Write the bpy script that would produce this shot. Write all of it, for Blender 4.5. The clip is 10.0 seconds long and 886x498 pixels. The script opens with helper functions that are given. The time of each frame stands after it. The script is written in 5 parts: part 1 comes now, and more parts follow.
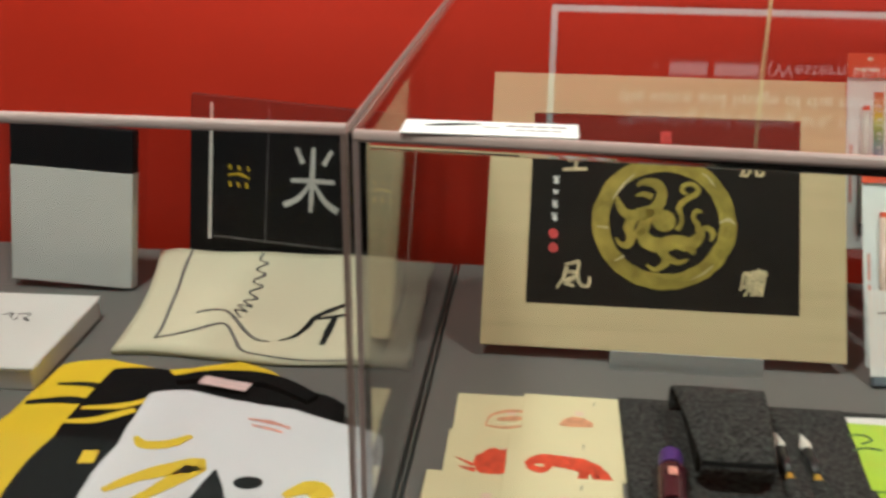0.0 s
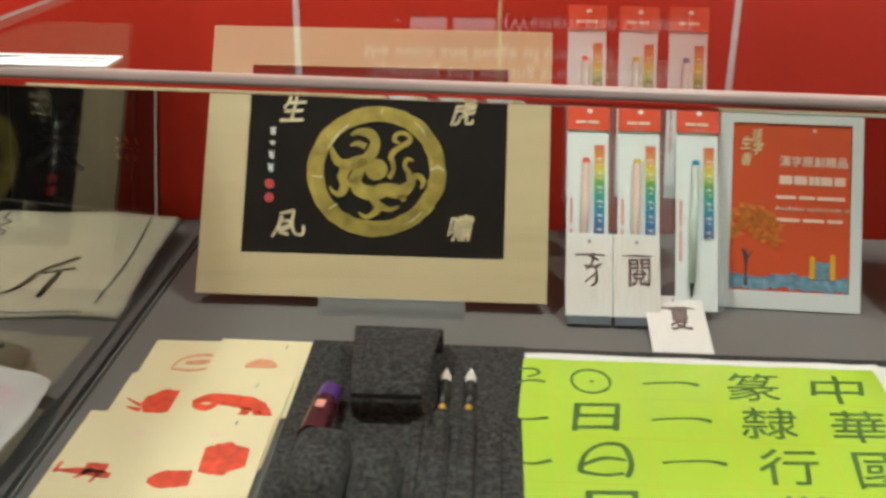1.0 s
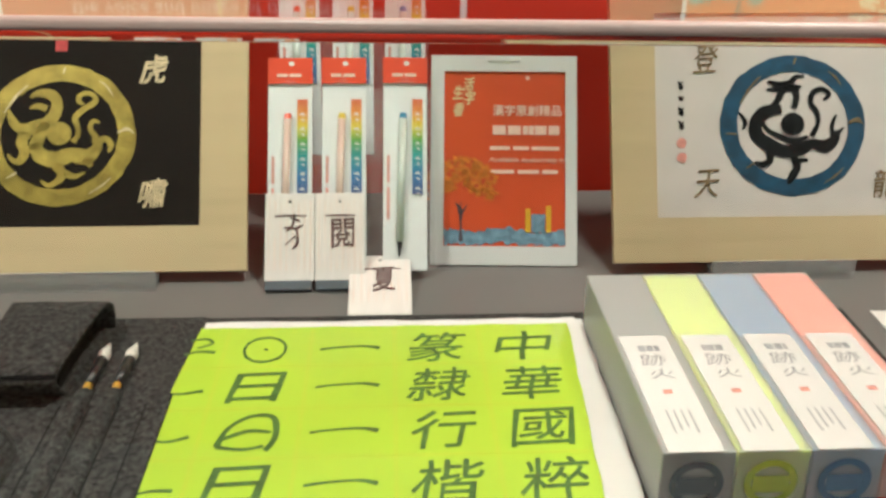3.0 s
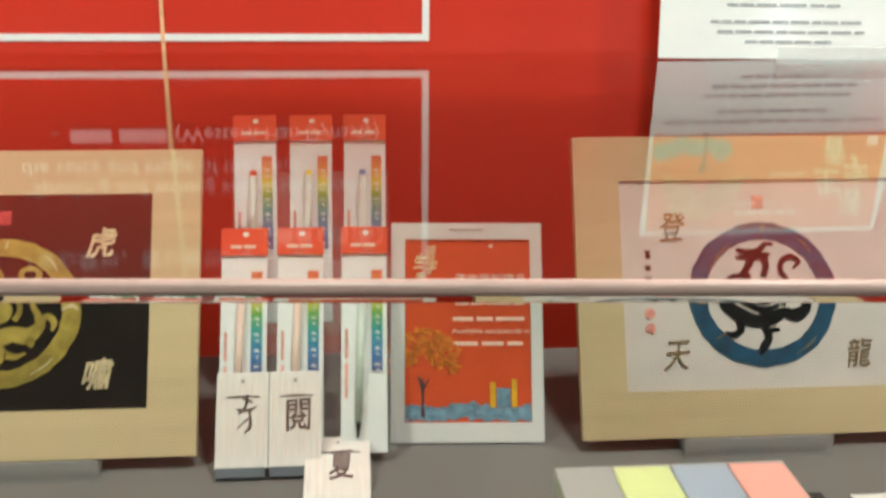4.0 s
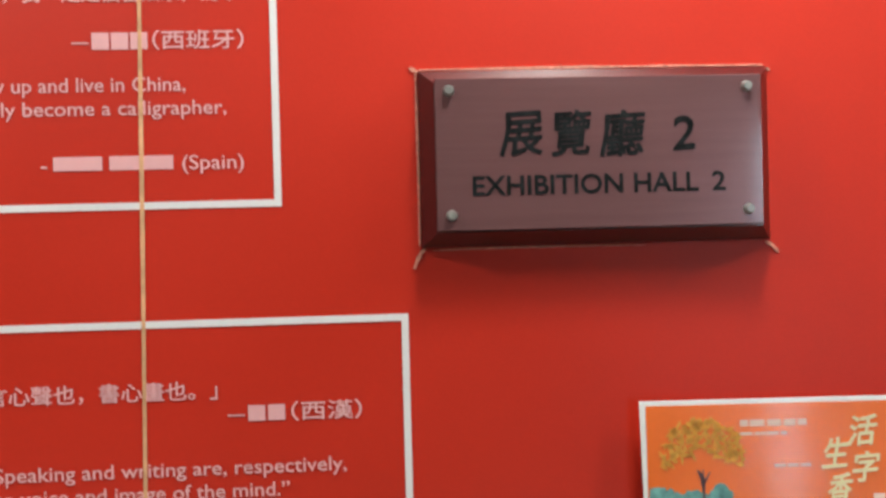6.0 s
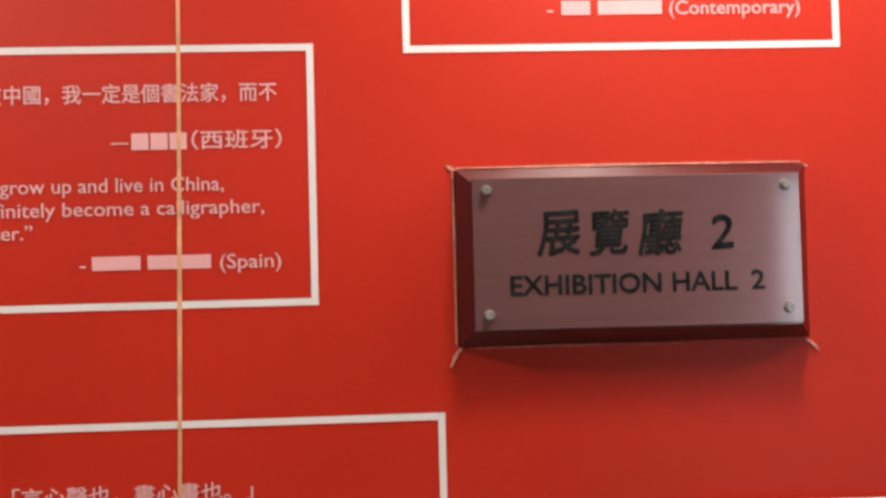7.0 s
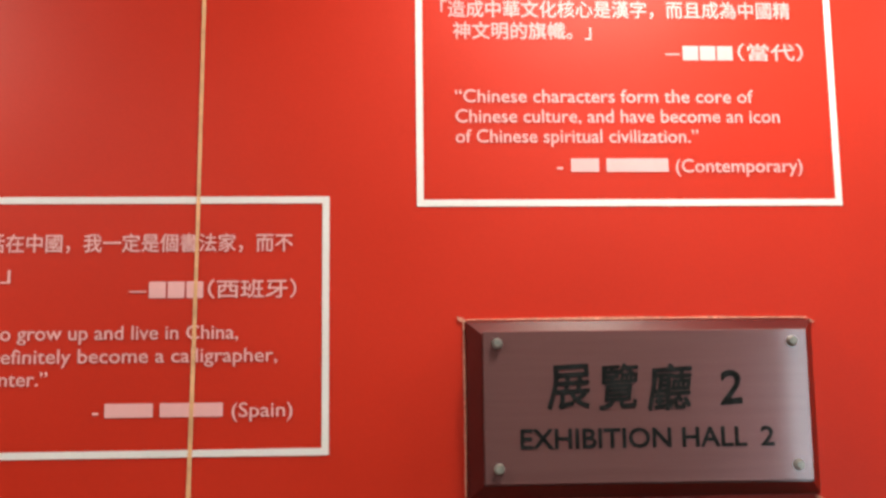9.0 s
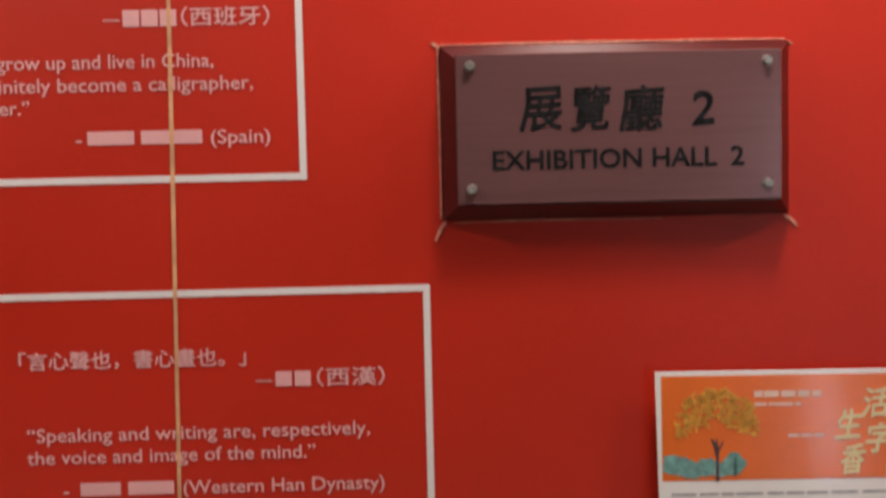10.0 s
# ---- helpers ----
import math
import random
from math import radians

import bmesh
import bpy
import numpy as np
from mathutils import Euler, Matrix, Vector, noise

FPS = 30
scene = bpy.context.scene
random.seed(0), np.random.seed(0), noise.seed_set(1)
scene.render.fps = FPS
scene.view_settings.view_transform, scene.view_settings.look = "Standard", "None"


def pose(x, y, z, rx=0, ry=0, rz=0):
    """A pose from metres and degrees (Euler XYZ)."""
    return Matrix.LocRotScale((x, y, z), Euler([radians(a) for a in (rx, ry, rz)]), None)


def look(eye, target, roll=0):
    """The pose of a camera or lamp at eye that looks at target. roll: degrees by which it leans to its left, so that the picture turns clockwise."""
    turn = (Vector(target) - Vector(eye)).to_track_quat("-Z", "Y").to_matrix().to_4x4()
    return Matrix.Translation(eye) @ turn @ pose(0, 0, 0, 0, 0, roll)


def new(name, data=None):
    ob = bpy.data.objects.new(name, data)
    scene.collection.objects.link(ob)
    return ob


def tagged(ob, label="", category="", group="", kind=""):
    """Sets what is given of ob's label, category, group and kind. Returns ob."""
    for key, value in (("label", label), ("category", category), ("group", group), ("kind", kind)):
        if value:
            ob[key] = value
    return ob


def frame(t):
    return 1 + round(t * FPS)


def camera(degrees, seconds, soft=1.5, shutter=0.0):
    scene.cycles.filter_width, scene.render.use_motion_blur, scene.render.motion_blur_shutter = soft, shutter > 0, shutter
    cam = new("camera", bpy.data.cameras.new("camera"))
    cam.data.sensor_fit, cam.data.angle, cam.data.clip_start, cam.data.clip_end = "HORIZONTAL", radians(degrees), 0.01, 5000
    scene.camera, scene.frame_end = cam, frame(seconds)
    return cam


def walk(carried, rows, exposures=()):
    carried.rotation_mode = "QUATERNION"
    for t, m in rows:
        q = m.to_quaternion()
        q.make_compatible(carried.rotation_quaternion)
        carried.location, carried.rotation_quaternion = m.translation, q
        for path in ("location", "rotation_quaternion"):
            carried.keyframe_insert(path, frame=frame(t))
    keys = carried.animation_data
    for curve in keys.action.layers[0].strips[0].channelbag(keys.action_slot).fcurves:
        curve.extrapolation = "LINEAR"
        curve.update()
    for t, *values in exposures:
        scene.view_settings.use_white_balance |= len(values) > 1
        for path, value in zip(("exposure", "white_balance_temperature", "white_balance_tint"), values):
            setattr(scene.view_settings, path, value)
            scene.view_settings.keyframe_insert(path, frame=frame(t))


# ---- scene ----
cam = camera(47.1, 10.0, soft=2.9, shutter=0.2)
PATH = [
    (0, (-0.563, -1.218, 1.478), (-0.759, 0.634, 0.748), 0.5),
    (0.5, (-0.419, -1.222, 1.47), (-0.546, 0.63, 0.724), 0.7),
    (1, (-0.301, -1.23, 1.455), (-0.389, 0.616, 0.691), 0.7),
    (1.5, (-0.218, -1.235, 1.44), (-0.255, 0.602, 0.652), 0.2),
    (2, (-0.153, -1.236, 1.425), (-0.141, 0.587, 0.602), -0.2),
    (2.2, (-0.127, -1.223, 1.426), (-0.088, 0.582, 0.565), -0.1),
    (3.3, (-0.074, -1.152, 1.418), (0.034, 0.684, 0.632), 0.7),
    (3.5, (-0.069, -1.131, 1.44), (0.048, 0.709, 0.666), 0.8),
    (4, (-0.066, -1.103, 1.49), (0.089, 0.782, 0.839), 0.6),
    (4.5, (-0.042, -1.096, 1.505), (0.136, 0.86, 1.126), 0.4),
    (5, (-0.01, -1.084, 1.614), (0.144, 0.898, 1.392), -0.3),
    (5.5, (-0.007, -1.075, 1.672), (0.148, 0.917, 1.582), -1.1),
    (6, (-0.021, -1.074, 1.733), (0.111, 0.921, 1.713), -1.5),
    (6.2, (-0.022, -1.075, 1.746), (0.089, 0.921, 1.763), -1.6),
    (7.3, (-0.05, -1.067, 1.814), (0.051, 0.929, 1.897), -1.4),
    (7.5, (-0.05, -1.066, 1.815), (0.034, 0.929, 1.934), -1.3),
    (8, (-0.051, -1.078, 1.842), (0.031, 0.912, 2.03), -1.0),
    (8.5, (-0.067, -1.093, 1.884), (0.021, 0.892, 2.113), -0.7),
    (9, (-0.056, -1.09, 1.851), (0.048, 0.889, 2.122), -0.7),
    (9.5, (-0.024, -1.085, 1.815), (0.073, 0.909, 1.94), -0.9),
    (10, (0.005, -1.103, 1.762), (0.049, 0.893, 1.642), -1.3),
]
EXPOSURES = [(0, 0.50, 5600, -10), (1, 0.62, 5600, -9), (2, 1.08, 5700, -8), (3.5, 0.74, 5850, -7), (4, 0.76, 5850, -8), (4.5, 0.72, 5750, -10), (5, 1.0, 5550, -10), (5.5, 0.86, 5450, -7), (6, 0.16, 5800, 0), (7.5, -0.04, 6700, 14), (8.5, -0.12, 6550, 10), (9, -0.08, 6400, 3), (10, -0.40, 6600, 15)]
walk(cam, [(t, look(eye, target, roll)) for t, eye, target, roll in PATH], EXPOSURES)

# ---- light ----
world = bpy.data.worlds.new("room")
world.use_nodes = True
world.node_tree.nodes["Background"].inputs[0].default_value = (1.0, 0.9, 0.8, 1)
world.node_tree.nodes["Background"].inputs[1].default_value = 0.03
scene.world = world

LAMPS = [(-1.15, -0.55, 19.0), (0.32, -0.26, 13.0), (1.35, -0.42, 12.5), (-0.8, -2.2, 5.5), (0.8, -2.2, 4.0)]
LAMP_Z = 2.68
for lx, ly, watts in LAMPS:
    lamp = bpy.data.lights.new("panel_lamp", "AREA")
    lamp.shape, lamp.size, lamp.energy, lamp.color = "SQUARE", 0.16, watts, (1.0, 0.92, 0.81)
    lamp_ob = new("panel_lamp", lamp)
    lamp_ob.location = (lx, ly, LAMP_Z)


# ---- materials ----
def mat(name, col, rough=0.5, metal=0.0, var=0.10, scale=9.0, fine=180.0, bump=0.0, stretch=(1, 1, 1), spec=0.5, speck=0.0, coat=0.0, sheen=0.0, tight=0.2):
    """A surface with broad stains, fine grain and relief."""
    m = bpy.data.materials.new(name)
    m.use_nodes = True
    nt = m.node_tree
    b = nt.nodes["Principled BSDF"]
    tc = nt.nodes.new("ShaderNodeTexCoord")
    mp = nt.nodes.new("ShaderNodeMapping")
    mp.inputs["Scale"].default_value = stretch
    nt.links.new(tc.outputs["Object"], mp.inputs[0])
    n1 = nt.nodes.new("ShaderNodeTexNoise")
    n1.inputs["Scale"].default_value, n1.inputs["Detail"].default_value = scale, 4
    n2 = nt.nodes.new("ShaderNodeTexNoise")
    n2.inputs["Scale"].default_value, n2.inputs["Detail"].default_value = fine, 3
    for n in (n1, n2):
        nt.links.new(mp.outputs[0], n.inputs["Vector"])
    def shade(k):
        return (min(1, col[0] * k), min(1, col[1] * k), min(1, col[2] * k), 1)
    r1 = nt.nodes.new("ShaderNodeValToRGB")
    r1.color_ramp.elements[0].position, r1.color_ramp.elements[1].position = 0.5 - tight, 0.5 + tight
    r1.color_ramp.elements[0].color, r1.color_ramp.elements[1].color = shade(1 - var), shade(1 + var)
    nt.links.new(n1.outputs[0], r1.inputs[0])
    r2 = nt.nodes.new("ShaderNodeValToRGB")
    k = max(speck, var * 0.6)
    r2.color_ramp.elements[0].position, r2.color_ramp.elements[1].position = 0.35, 0.65
    r2.color_ramp.elements[0].color, r2.color_ramp.elements[1].color = (1 - k, 1 - k, 1 - k, 1), (1, 1, 1, 1)
    nt.links.new(n2.outputs[0], r2.inputs[0])
    mx = nt.nodes.new("ShaderNodeMix")
    mx.data_type, mx.blend_type = "RGBA", "MULTIPLY"
    mx.inputs[0].default_value = 1.0
    nt.links.new(r1.outputs[0], mx.inputs[6])
    nt.links.new(r2.outputs[0], mx.inputs[7])
    nt.links.new(mx.outputs[2], b.inputs["Base Color"])
    mr = nt.nodes.new("ShaderNodeMapRange")
    mr.inputs[3].default_value, mr.inputs[4].default_value = max(0, rough - 0.07), min(1, rough + 0.07)
    nt.links.new(n1.outputs[0], mr.inputs[0])
    nt.links.new(mr.outputs[0], b.inputs["Roughness"])
    b.inputs["Metallic"].default_value = metal
    b.inputs["Specular IOR Level"].default_value = spec
    b.inputs["Coat Weight"].default_value = coat
    b.inputs["Coat Roughness"].default_value = 0.08
    b.inputs["Sheen Weight"].default_value = sheen
    if bump:
        bp = nt.nodes.new("ShaderNodeBump")
        bp.inputs["Strength"].default_value, bp.inputs["Distance"].default_value = bump, 0.001
        nt.links.new(n2.outputs[0], bp.inputs["Height"])
        nt.links.new(bp.outputs[0], b.inputs["Normal"])
    return m


def clear(name, col, rough=0.0, ior=1.49, trans=1.0):
    m = bpy.data.materials.new(name)
    m.use_nodes = True
    nt = m.node_tree
    b = nt.nodes["Principled BSDF"]
    b.inputs["Base Color"].default_value = (*col, 1)
    b.inputs["Roughness"].default_value = rough
    b.inputs["IOR"].default_value = ior
    b.inputs["Transmission Weight"].default_value = trans
    if rough == 0.0:
        n = nt.nodes.new("ShaderNodeTexNoise")
        n.inputs["Scale"].default_value = 6.0
        mr = nt.nodes.new("ShaderNodeMapRange")
        mr.inputs[3].default_value, mr.inputs[4].default_value = 0.0, 0.05
        nt.links.new(n.outputs[0], mr.inputs[0])
        nt.links.new(mr.outputs[0], b.inputs["Roughness"])
    return m


def film(name, alpha, rough=0.12, crease=0.6, tone=0.9):
    """Thin clear plastic film: mostly see-through, with gloss."""
    m = bpy.data.materials.new(name)
    m.use_nodes = True
    nt = m.node_tree
    b = nt.nodes["Principled BSDF"]
    b.inputs["Base Color"].default_value = (tone, tone, tone, 1)
    b.inputs["Alpha"].default_value = alpha
    b.inputs["Roughness"].default_value = rough
    n = nt.nodes.new("ShaderNodeTexNoise")
    n.inputs["Scale"].default_value = 60
    tc = nt.nodes.new("ShaderNodeTexCoord")
    nt.links.new(tc.outputs["Object"], n.inputs["Vector"])
    bp = nt.nodes.new("ShaderNodeBump")
    bp.inputs["Strength"].default_value, bp.inputs["Distance"].default_value = crease, 0.004
    nt.links.new(n.outputs[0], bp.inputs["Height"])
    nt.links.new(bp.outputs[0], b.inputs["Normal"])
    return m


def rainbow(name, stops, lo, hi, rough=0.35):
    """Printed colour bands along the local z axis from lo to hi."""
    m = bpy.data.materials.new(name)
    m.use_nodes = True
    nt = m.node_tree
    b = nt.nodes["Principled BSDF"]
    b.inputs["Roughness"].default_value = rough
    tc = nt.nodes.new("ShaderNodeTexCoord")
    sp = nt.nodes.new("ShaderNodeSeparateXYZ")
    mr = nt.nodes.new("ShaderNodeMapRange")
    mr.inputs[1].default_value, mr.inputs[2].default_value = lo, hi
    rp = nt.nodes.new("ShaderNodeValToRGB")
    while len(rp.color_ramp.elements) < len(stops):
        rp.color_ramp.elements.new(0.5)
    for e, (p, c) in zip(rp.color_ramp.elements, stops):
        e.position, e.color = p, (*c, 1)
    nt.links.new(tc.outputs["Object"], sp.inputs[0])
    nt.links.new(sp.outputs[2], mr.inputs[0])
    nt.links.new(mr.outputs[0], rp.inputs[0])
    nt.links.new(rp.outputs[0], b.inputs["Base Color"])
    return m


RED = mat("red_vinyl", (0.56, 0.027, 0.0105), 0.40, var=0.06, scale=3, fine=260, bump=0.06, spec=0.4)
WHITE_VINYL = mat("white_vinyl", (0.82, 0.78, 0.78), 0.45, var=0.04)
PINK_VINYL = mat("pale_lettering", (0.84, 0.44, 0.45), 0.5, var=0.05)
SEAM = mat("paper_seam", (0.75, 0.42, 0.22), 0.7, var=0.2, scale=40)
PLASTER = mat("plaster", (0.16, 0.14, 0.13), 0.85, var=0.05, scale=3, bump=0.1)
CEIL = mat("ceiling_paint", (0.78, 0.75, 0.70), 0.9, var=0.04, scale=2)
FLOOR = mat("floor_boards", (0.13, 0.085, 0.06), 0.4, var=0.25, scale=5, stretch=(1, 8, 1))
GREY = mat("grey_table_laminate", (0.150, 0.145, 0.138), 0.62, var=0.06, scale=6, fine=700, bump=0.10)
DARK = mat("dark_gap", (0.02, 0.018, 0.016), 0.8)


def sheet(name, tint, gloss):
    """Clear sheet that lets light straight through, a little tinted; gloss: mirror-like on its polished side."""
    m = bpy.data.materials.new(name)
    m.use_nodes = True
    nt = m.node_tree
    nt.nodes.remove(nt.nodes["Principled BSDF"])
    out = nt.nodes["Material Output"]
    tr = nt.nodes.new("ShaderNodeBsdfTransparent")
    tr.inputs[0].default_value = (*tint, 1)
    if not gloss:
        nt.links.new(tr.outputs[0], out.inputs[0])
        return m
    gl = nt.nodes.new("ShaderNodeBsdfGlossy")
    gl.inputs["Color"].default_value = (1, 1, 1, 1)
    tc = nt.nodes.new("ShaderNodeTexCoord")
    n = nt.nodes.new("ShaderNodeTexNoise")
    n.inputs["Scale"].default_value = 7.0
    nt.links.new(tc.outputs["Object"], n.inputs["Vector"])
    mr = nt.nodes.new("ShaderNodeMapRange")
    mr.inputs[3].default_value, mr.inputs[4].default_value = 0.0, 0.09
    nt.links.new(n.outputs[0], mr.inputs[0])
    nt.links.new(mr.outputs[0], gl.inputs["Roughness"])
    fr = nt.nodes.new("ShaderNodeFresnel")
    fr.inputs[0].default_value = gloss
    mx = nt.nodes.new("ShaderNodeMixShader")
    nt.links.new(fr.outputs[0], mx.inputs[0])
    nt.links.new(tr.outputs[0], mx.inputs[1])
    nt.links.new(gl.outputs[0], mx.inputs[2])
    nt.links.new(mx.outputs[0], out.inputs[0])
    return m


ACRYL = sheet("clear_acrylic", (0.958, 0.948, 0.94), 0.0)
POLISHED = sheet("polished_acrylic", (0.960, 0.950, 0.942), 1.60)
GLUE = clear("clear_glue", (0.99, 0.98, 0.97), 0.01, 1.45)
MAPLE = mat("pale_maple", (0.60, 0.485, 0.285), 0.55, var=0.08, scale=9, fine=45, bump=0.0, stretch=(0.25, 3, 7))
BLACKART = mat("black_cloth", (0.017, 0.014, 0.012), 0.9, var=0.15, scale=20, fine=900, bump=0.3, spec=0.1)
SILK = mat("white_silk", (0.66, 0.62, 0.58), 0.5, var=0.06, scale=30, fine=800, bump=0.05)
GOLD = mat("gold_leaf_print", (0.46, 0.36, 0.075), 0.38, metal=0.45, var=0.35, scale=45, fine=400, bump=0.35)
GOLDLIGHT = mat("pale_gold_print", (0.80, 0.66, 0.42), 0.35, metal=0.3, var=0.3, scale=70)
BRONZE = mat("bronze_print", (0.30, 0.21, 0.10), 0.4, metal=0.3, var=0.4, scale=80)
BLUE = mat("deep_blue_print", (0.012, 0.075, 0.145), 0.45, var=0.4, scale=50)
INK = mat("black_ink", (0.016, 0.017, 0.018), 0.9, var=0.5, scale=60, spec=0.1)
LIGHTINK = mat("light_grey_print", (0.38, 0.38, 0.40), 0.6, var=0.2, scale=90)
GREYINK = mat("grey_ink", (0.16, 0.15, 0.15), 0.7, var=0.4, scale=60)
CINNABAR = mat("red_seal", (0.55, 0.05, 0.05), 0.6, var=0.3, scale=90)
PALESEAL = mat("pale_red_seal", (0.78, 0.34, 0.28), 0.6, var=0.3, scale=90)
WHITE = mat("white_card", (0.78, 0.77, 0.75), 0.55, var=0.03, scale=14)
PLASTIC = mat("white_plastic", (0.72, 0.74, 0.74), 0.32, var=0.02)
ORANGE = mat("orange_print", (0.62, 0.085, 0.025), 0.35, var=0.05, scale=12)
ORANGE2 = mat("bright_orange_print", (0.78, 0.16, 0.022), 0.22, var=0.05, scale=12, coat=0.3)
GLOSSCARD = mat("laminated_white_card", (0.80, 0.79, 0.78), 0.35, var=0.03, scale=14, coat=0.3)
PALEPRINT = mat("pale_print", (0.85, 0.62, 0.52), 0.5)
CREAMPRINT = mat("cream_print", (0.82, 0.72, 0.42), 0.5, var=0.1)
TEAL = mat("teal_print", (0.16, 0.36, 0.34), 0.4, var=0.35, scale=120)
SKYBLUE = mat("sky_blue_print", (0.20, 0.34, 0.46), 0.4, var=0.35, scale=120)
LEAFGOLD = mat("golden_leaf_print", (0.82, 0.40, 0.06), 0.5, var=0.25, scale=160)
LEAFORANGE = mat("orange_leaf_print", (0.74, 0.24, 0.03), 0.5, var=0.3, scale=160)
TRUNK = mat("dark_trunk_print", (0.08, 0.05, 0.06), 0.5)
YELLOWPRINT = mat("yellow_print", (0.75, 0.45, 0.03), 0.4, var=0.2)
FELT = mat("charcoal_felt", (0.072, 0.070, 0.068), 0.95, var=0.62, scale=240, fine=900, bump=1.0, speck=0.7, sheen=0.05, spec=0.05, tight=0.13)
# Near-black for stitching, and for the shade painted inside the flap
STITCH_SHADE = mat("stitching_and_hollow_shade", (0.010, 0.010, 0.010), 0.95, var=0.2, fine=420, bump=0.6, spec=0.1)
LIME = mat("lime_paper", (0.48, 0.70, 0.045), 0.42, var=0.05, scale=8, fine=60, bump=0.25, coat=0.35)
LIMELINE = mat("orange_grid_line", (0.62, 0.62, 0.05), 0.5)
GREENINK = mat("dark_green_ink", (0.085, 0.185, 0.035), 0.5, var=0.35, scale=60)
CREAM = mat("cream_card", (0.78, 0.70, 0.44), 0.6, var=0.04, scale=10)
STAMPRED = mat("red_rubbing", (0.72, 0.075, 0.030), 0.6, var=0.25, scale=90)
STAMPPALE = mat("faint_red_rubbing", (0.76, 0.36, 0.20), 0.6, var=0.25, scale=90)
RIBBED = mat("ribbed_paper", (0.80, 0.77, 0.74), 0.7, var=0.09, scale=70, fine=300, bump=0.3, stretch=(5, 1, 0.6))
BROWNINK = mat("brown_ink", (0.14, 0.075, 0.075), 0.6, var=0.3, scale=90)
SMOKE = mat("smoky_plastic", (0.13, 0.15, 0.18), 0.25, var=0.1)
PURPLE = mat("purple_plastic", (0.085, 0.03, 0.20), 0.35)
WINE = mat("wine_label", (0.07, 0.012, 0.022), 0.25, var=0.2)
BRISTLE = mat("white_bristle", (0.72, 0.68, 0.62), 0.7, var=0.2, scale=200)
BAMBOO = mat("yellow_bamboo", (0.72, 0.42, 0.06), 0.35, var=0.1)
BLACKPL = mat("black_plastic", (0.02, 0.02, 0.022), 0.3)
REDHEAD = mat("red_header_card", (0.74, 0.085, 0.04), 0.3, var=0.05, coat=0.4)
FILM = film("clear_film", 0.09, 0.10, 0.9)
ACRYL2 = film("thin_clear_acrylic", 0.07, 0.06, 0.02)
# Opaque pale pink paints the light that clear acrylic pipes to its edges
EDGE = mat("lit_acrylic_edge", (0.40, 0.29, 0.26), 0.38, var=0.06, scale=20, spec=0.4)
LIP = film("clear_lip", 0.28, 0.1, 0.02)
POUCH = mat("pouch_backing", (0.82, 0.85, 0.85), 0.3, var=0.04, scale=40, bump=0.2, fine=70, coat=0.5)
PENRED = mat("tan_pen_barrel", (0.72, 0.56, 0.48), 0.3)
PENTIPRED = mat("red_pen_end", (0.80, 0.10, 0.04), 0.3)
PENTIPYEL = mat("yellow_pen_end", (0.78, 0.60, 0.05), 0.3)
PENTIPBLU = mat("blue_pen_end", (0.06, 0.30, 0.55), 0.3)
PENCLEAR = mat("pale_pen_barrel", (0.62, 0.70, 0.64), 0.25)
SPECTRUM = rainbow("spectrum_print", [(0, (0.02, 0.05, 0.22)), (0.2, (0.0, 0.16, 0.42)), (0.42, (0.0, 0.30, 0.28)), (0.58, (0.10, 0.36, 0.03)), (0.72, (0.72, 0.62, 0.02)), (0.86, (0.74, 0.28, 0.01)), (1, (0.62, 0.10, 0.01))], 0.082, 0.186)
PLAQUEWOOD = mat("dark_red_lacquer", (0.065, 0.007, 0.007), 0.35, var=0.15, scale=12, coat=0.6)
PLATE = mat("brushed_mauve_plate", (0.225, 0.106, 0.108), 0.24, metal=0.4, var=0.05, scale=30, fine=500, bump=0.02, stretch=(0.2, 1, 5), coat=1.0)
STEEL = mat("polished_steel", (0.66, 0.70, 0.62), 0.30, metal=0.35)
BOLT = mat("worn_steel", (0.50, 0.51, 0.47), 0.40, metal=0.8, var=0.2, scale=200)
TORN = mat("torn_paper", (0.72, 0.30, 0.22), 0.8, var=0.3, scale=200)
LINEN = mat("cream_linen", (0.68, 0.64, 0.47), 0.85, var=0.05, scale=14, fine=900, bump=0.4)
BLACKTEE = mat("black_jersey", (0.007, 0.007, 0.008), 0.95, var=0.2, fine=800, bump=0.4, spec=0.05)
YELLOWTEE = mat("yellow_jersey", (0.80, 0.56, 0.012), 0.85, var=0.08, fine=800, bump=0.4)
WHITETEE = mat("white_jersey", (0.74, 0.73, 0.77), 0.85, var=0.04, fine=800, bump=0.4)
YELLOWINK = mat("yellow_ink", (0.78, 0.55, 0.02), 0.6)
PINKLABEL = mat("pink_label", (0.78, 0.58, 0.58), 0.6)
BLACKCARD = mat("black_card", (0.005, 0.005, 0.007), 0.5, var=0.2, spec=0.2)
THINFILM = film("thin_film_sleeve", 0.04, 0.1, 0.1, 0.03)
SLEEVE = clear("frosted_sleeve", (0.93, 0.92, 0.90), 0.34, 1.25, 0.66)
INNERS = [mat("grey_inner_box", (0.10, 0.105, 0.11), 0.6), mat("lime_inner_box", (0.52, 0.60, 0.07), 0.6), mat("blue_inner_box", (0.10, 0.20, 0.36), 0.6), mat("coral_inner_box", (0.78, 0.16, 0.08), 0.6)]


def glow(name, col, power):
    m = bpy.data.materials.new(name)
    m.use_nodes = True
    b = m.node_tree.nodes["Principled BSDF"]
    b.inputs["Base Color"].default_value = (*col, 1)
    b.inputs["Emission Color"].default_value = (*col, 1)
    b.inputs["Emission Strength"].default_value = power
    return m


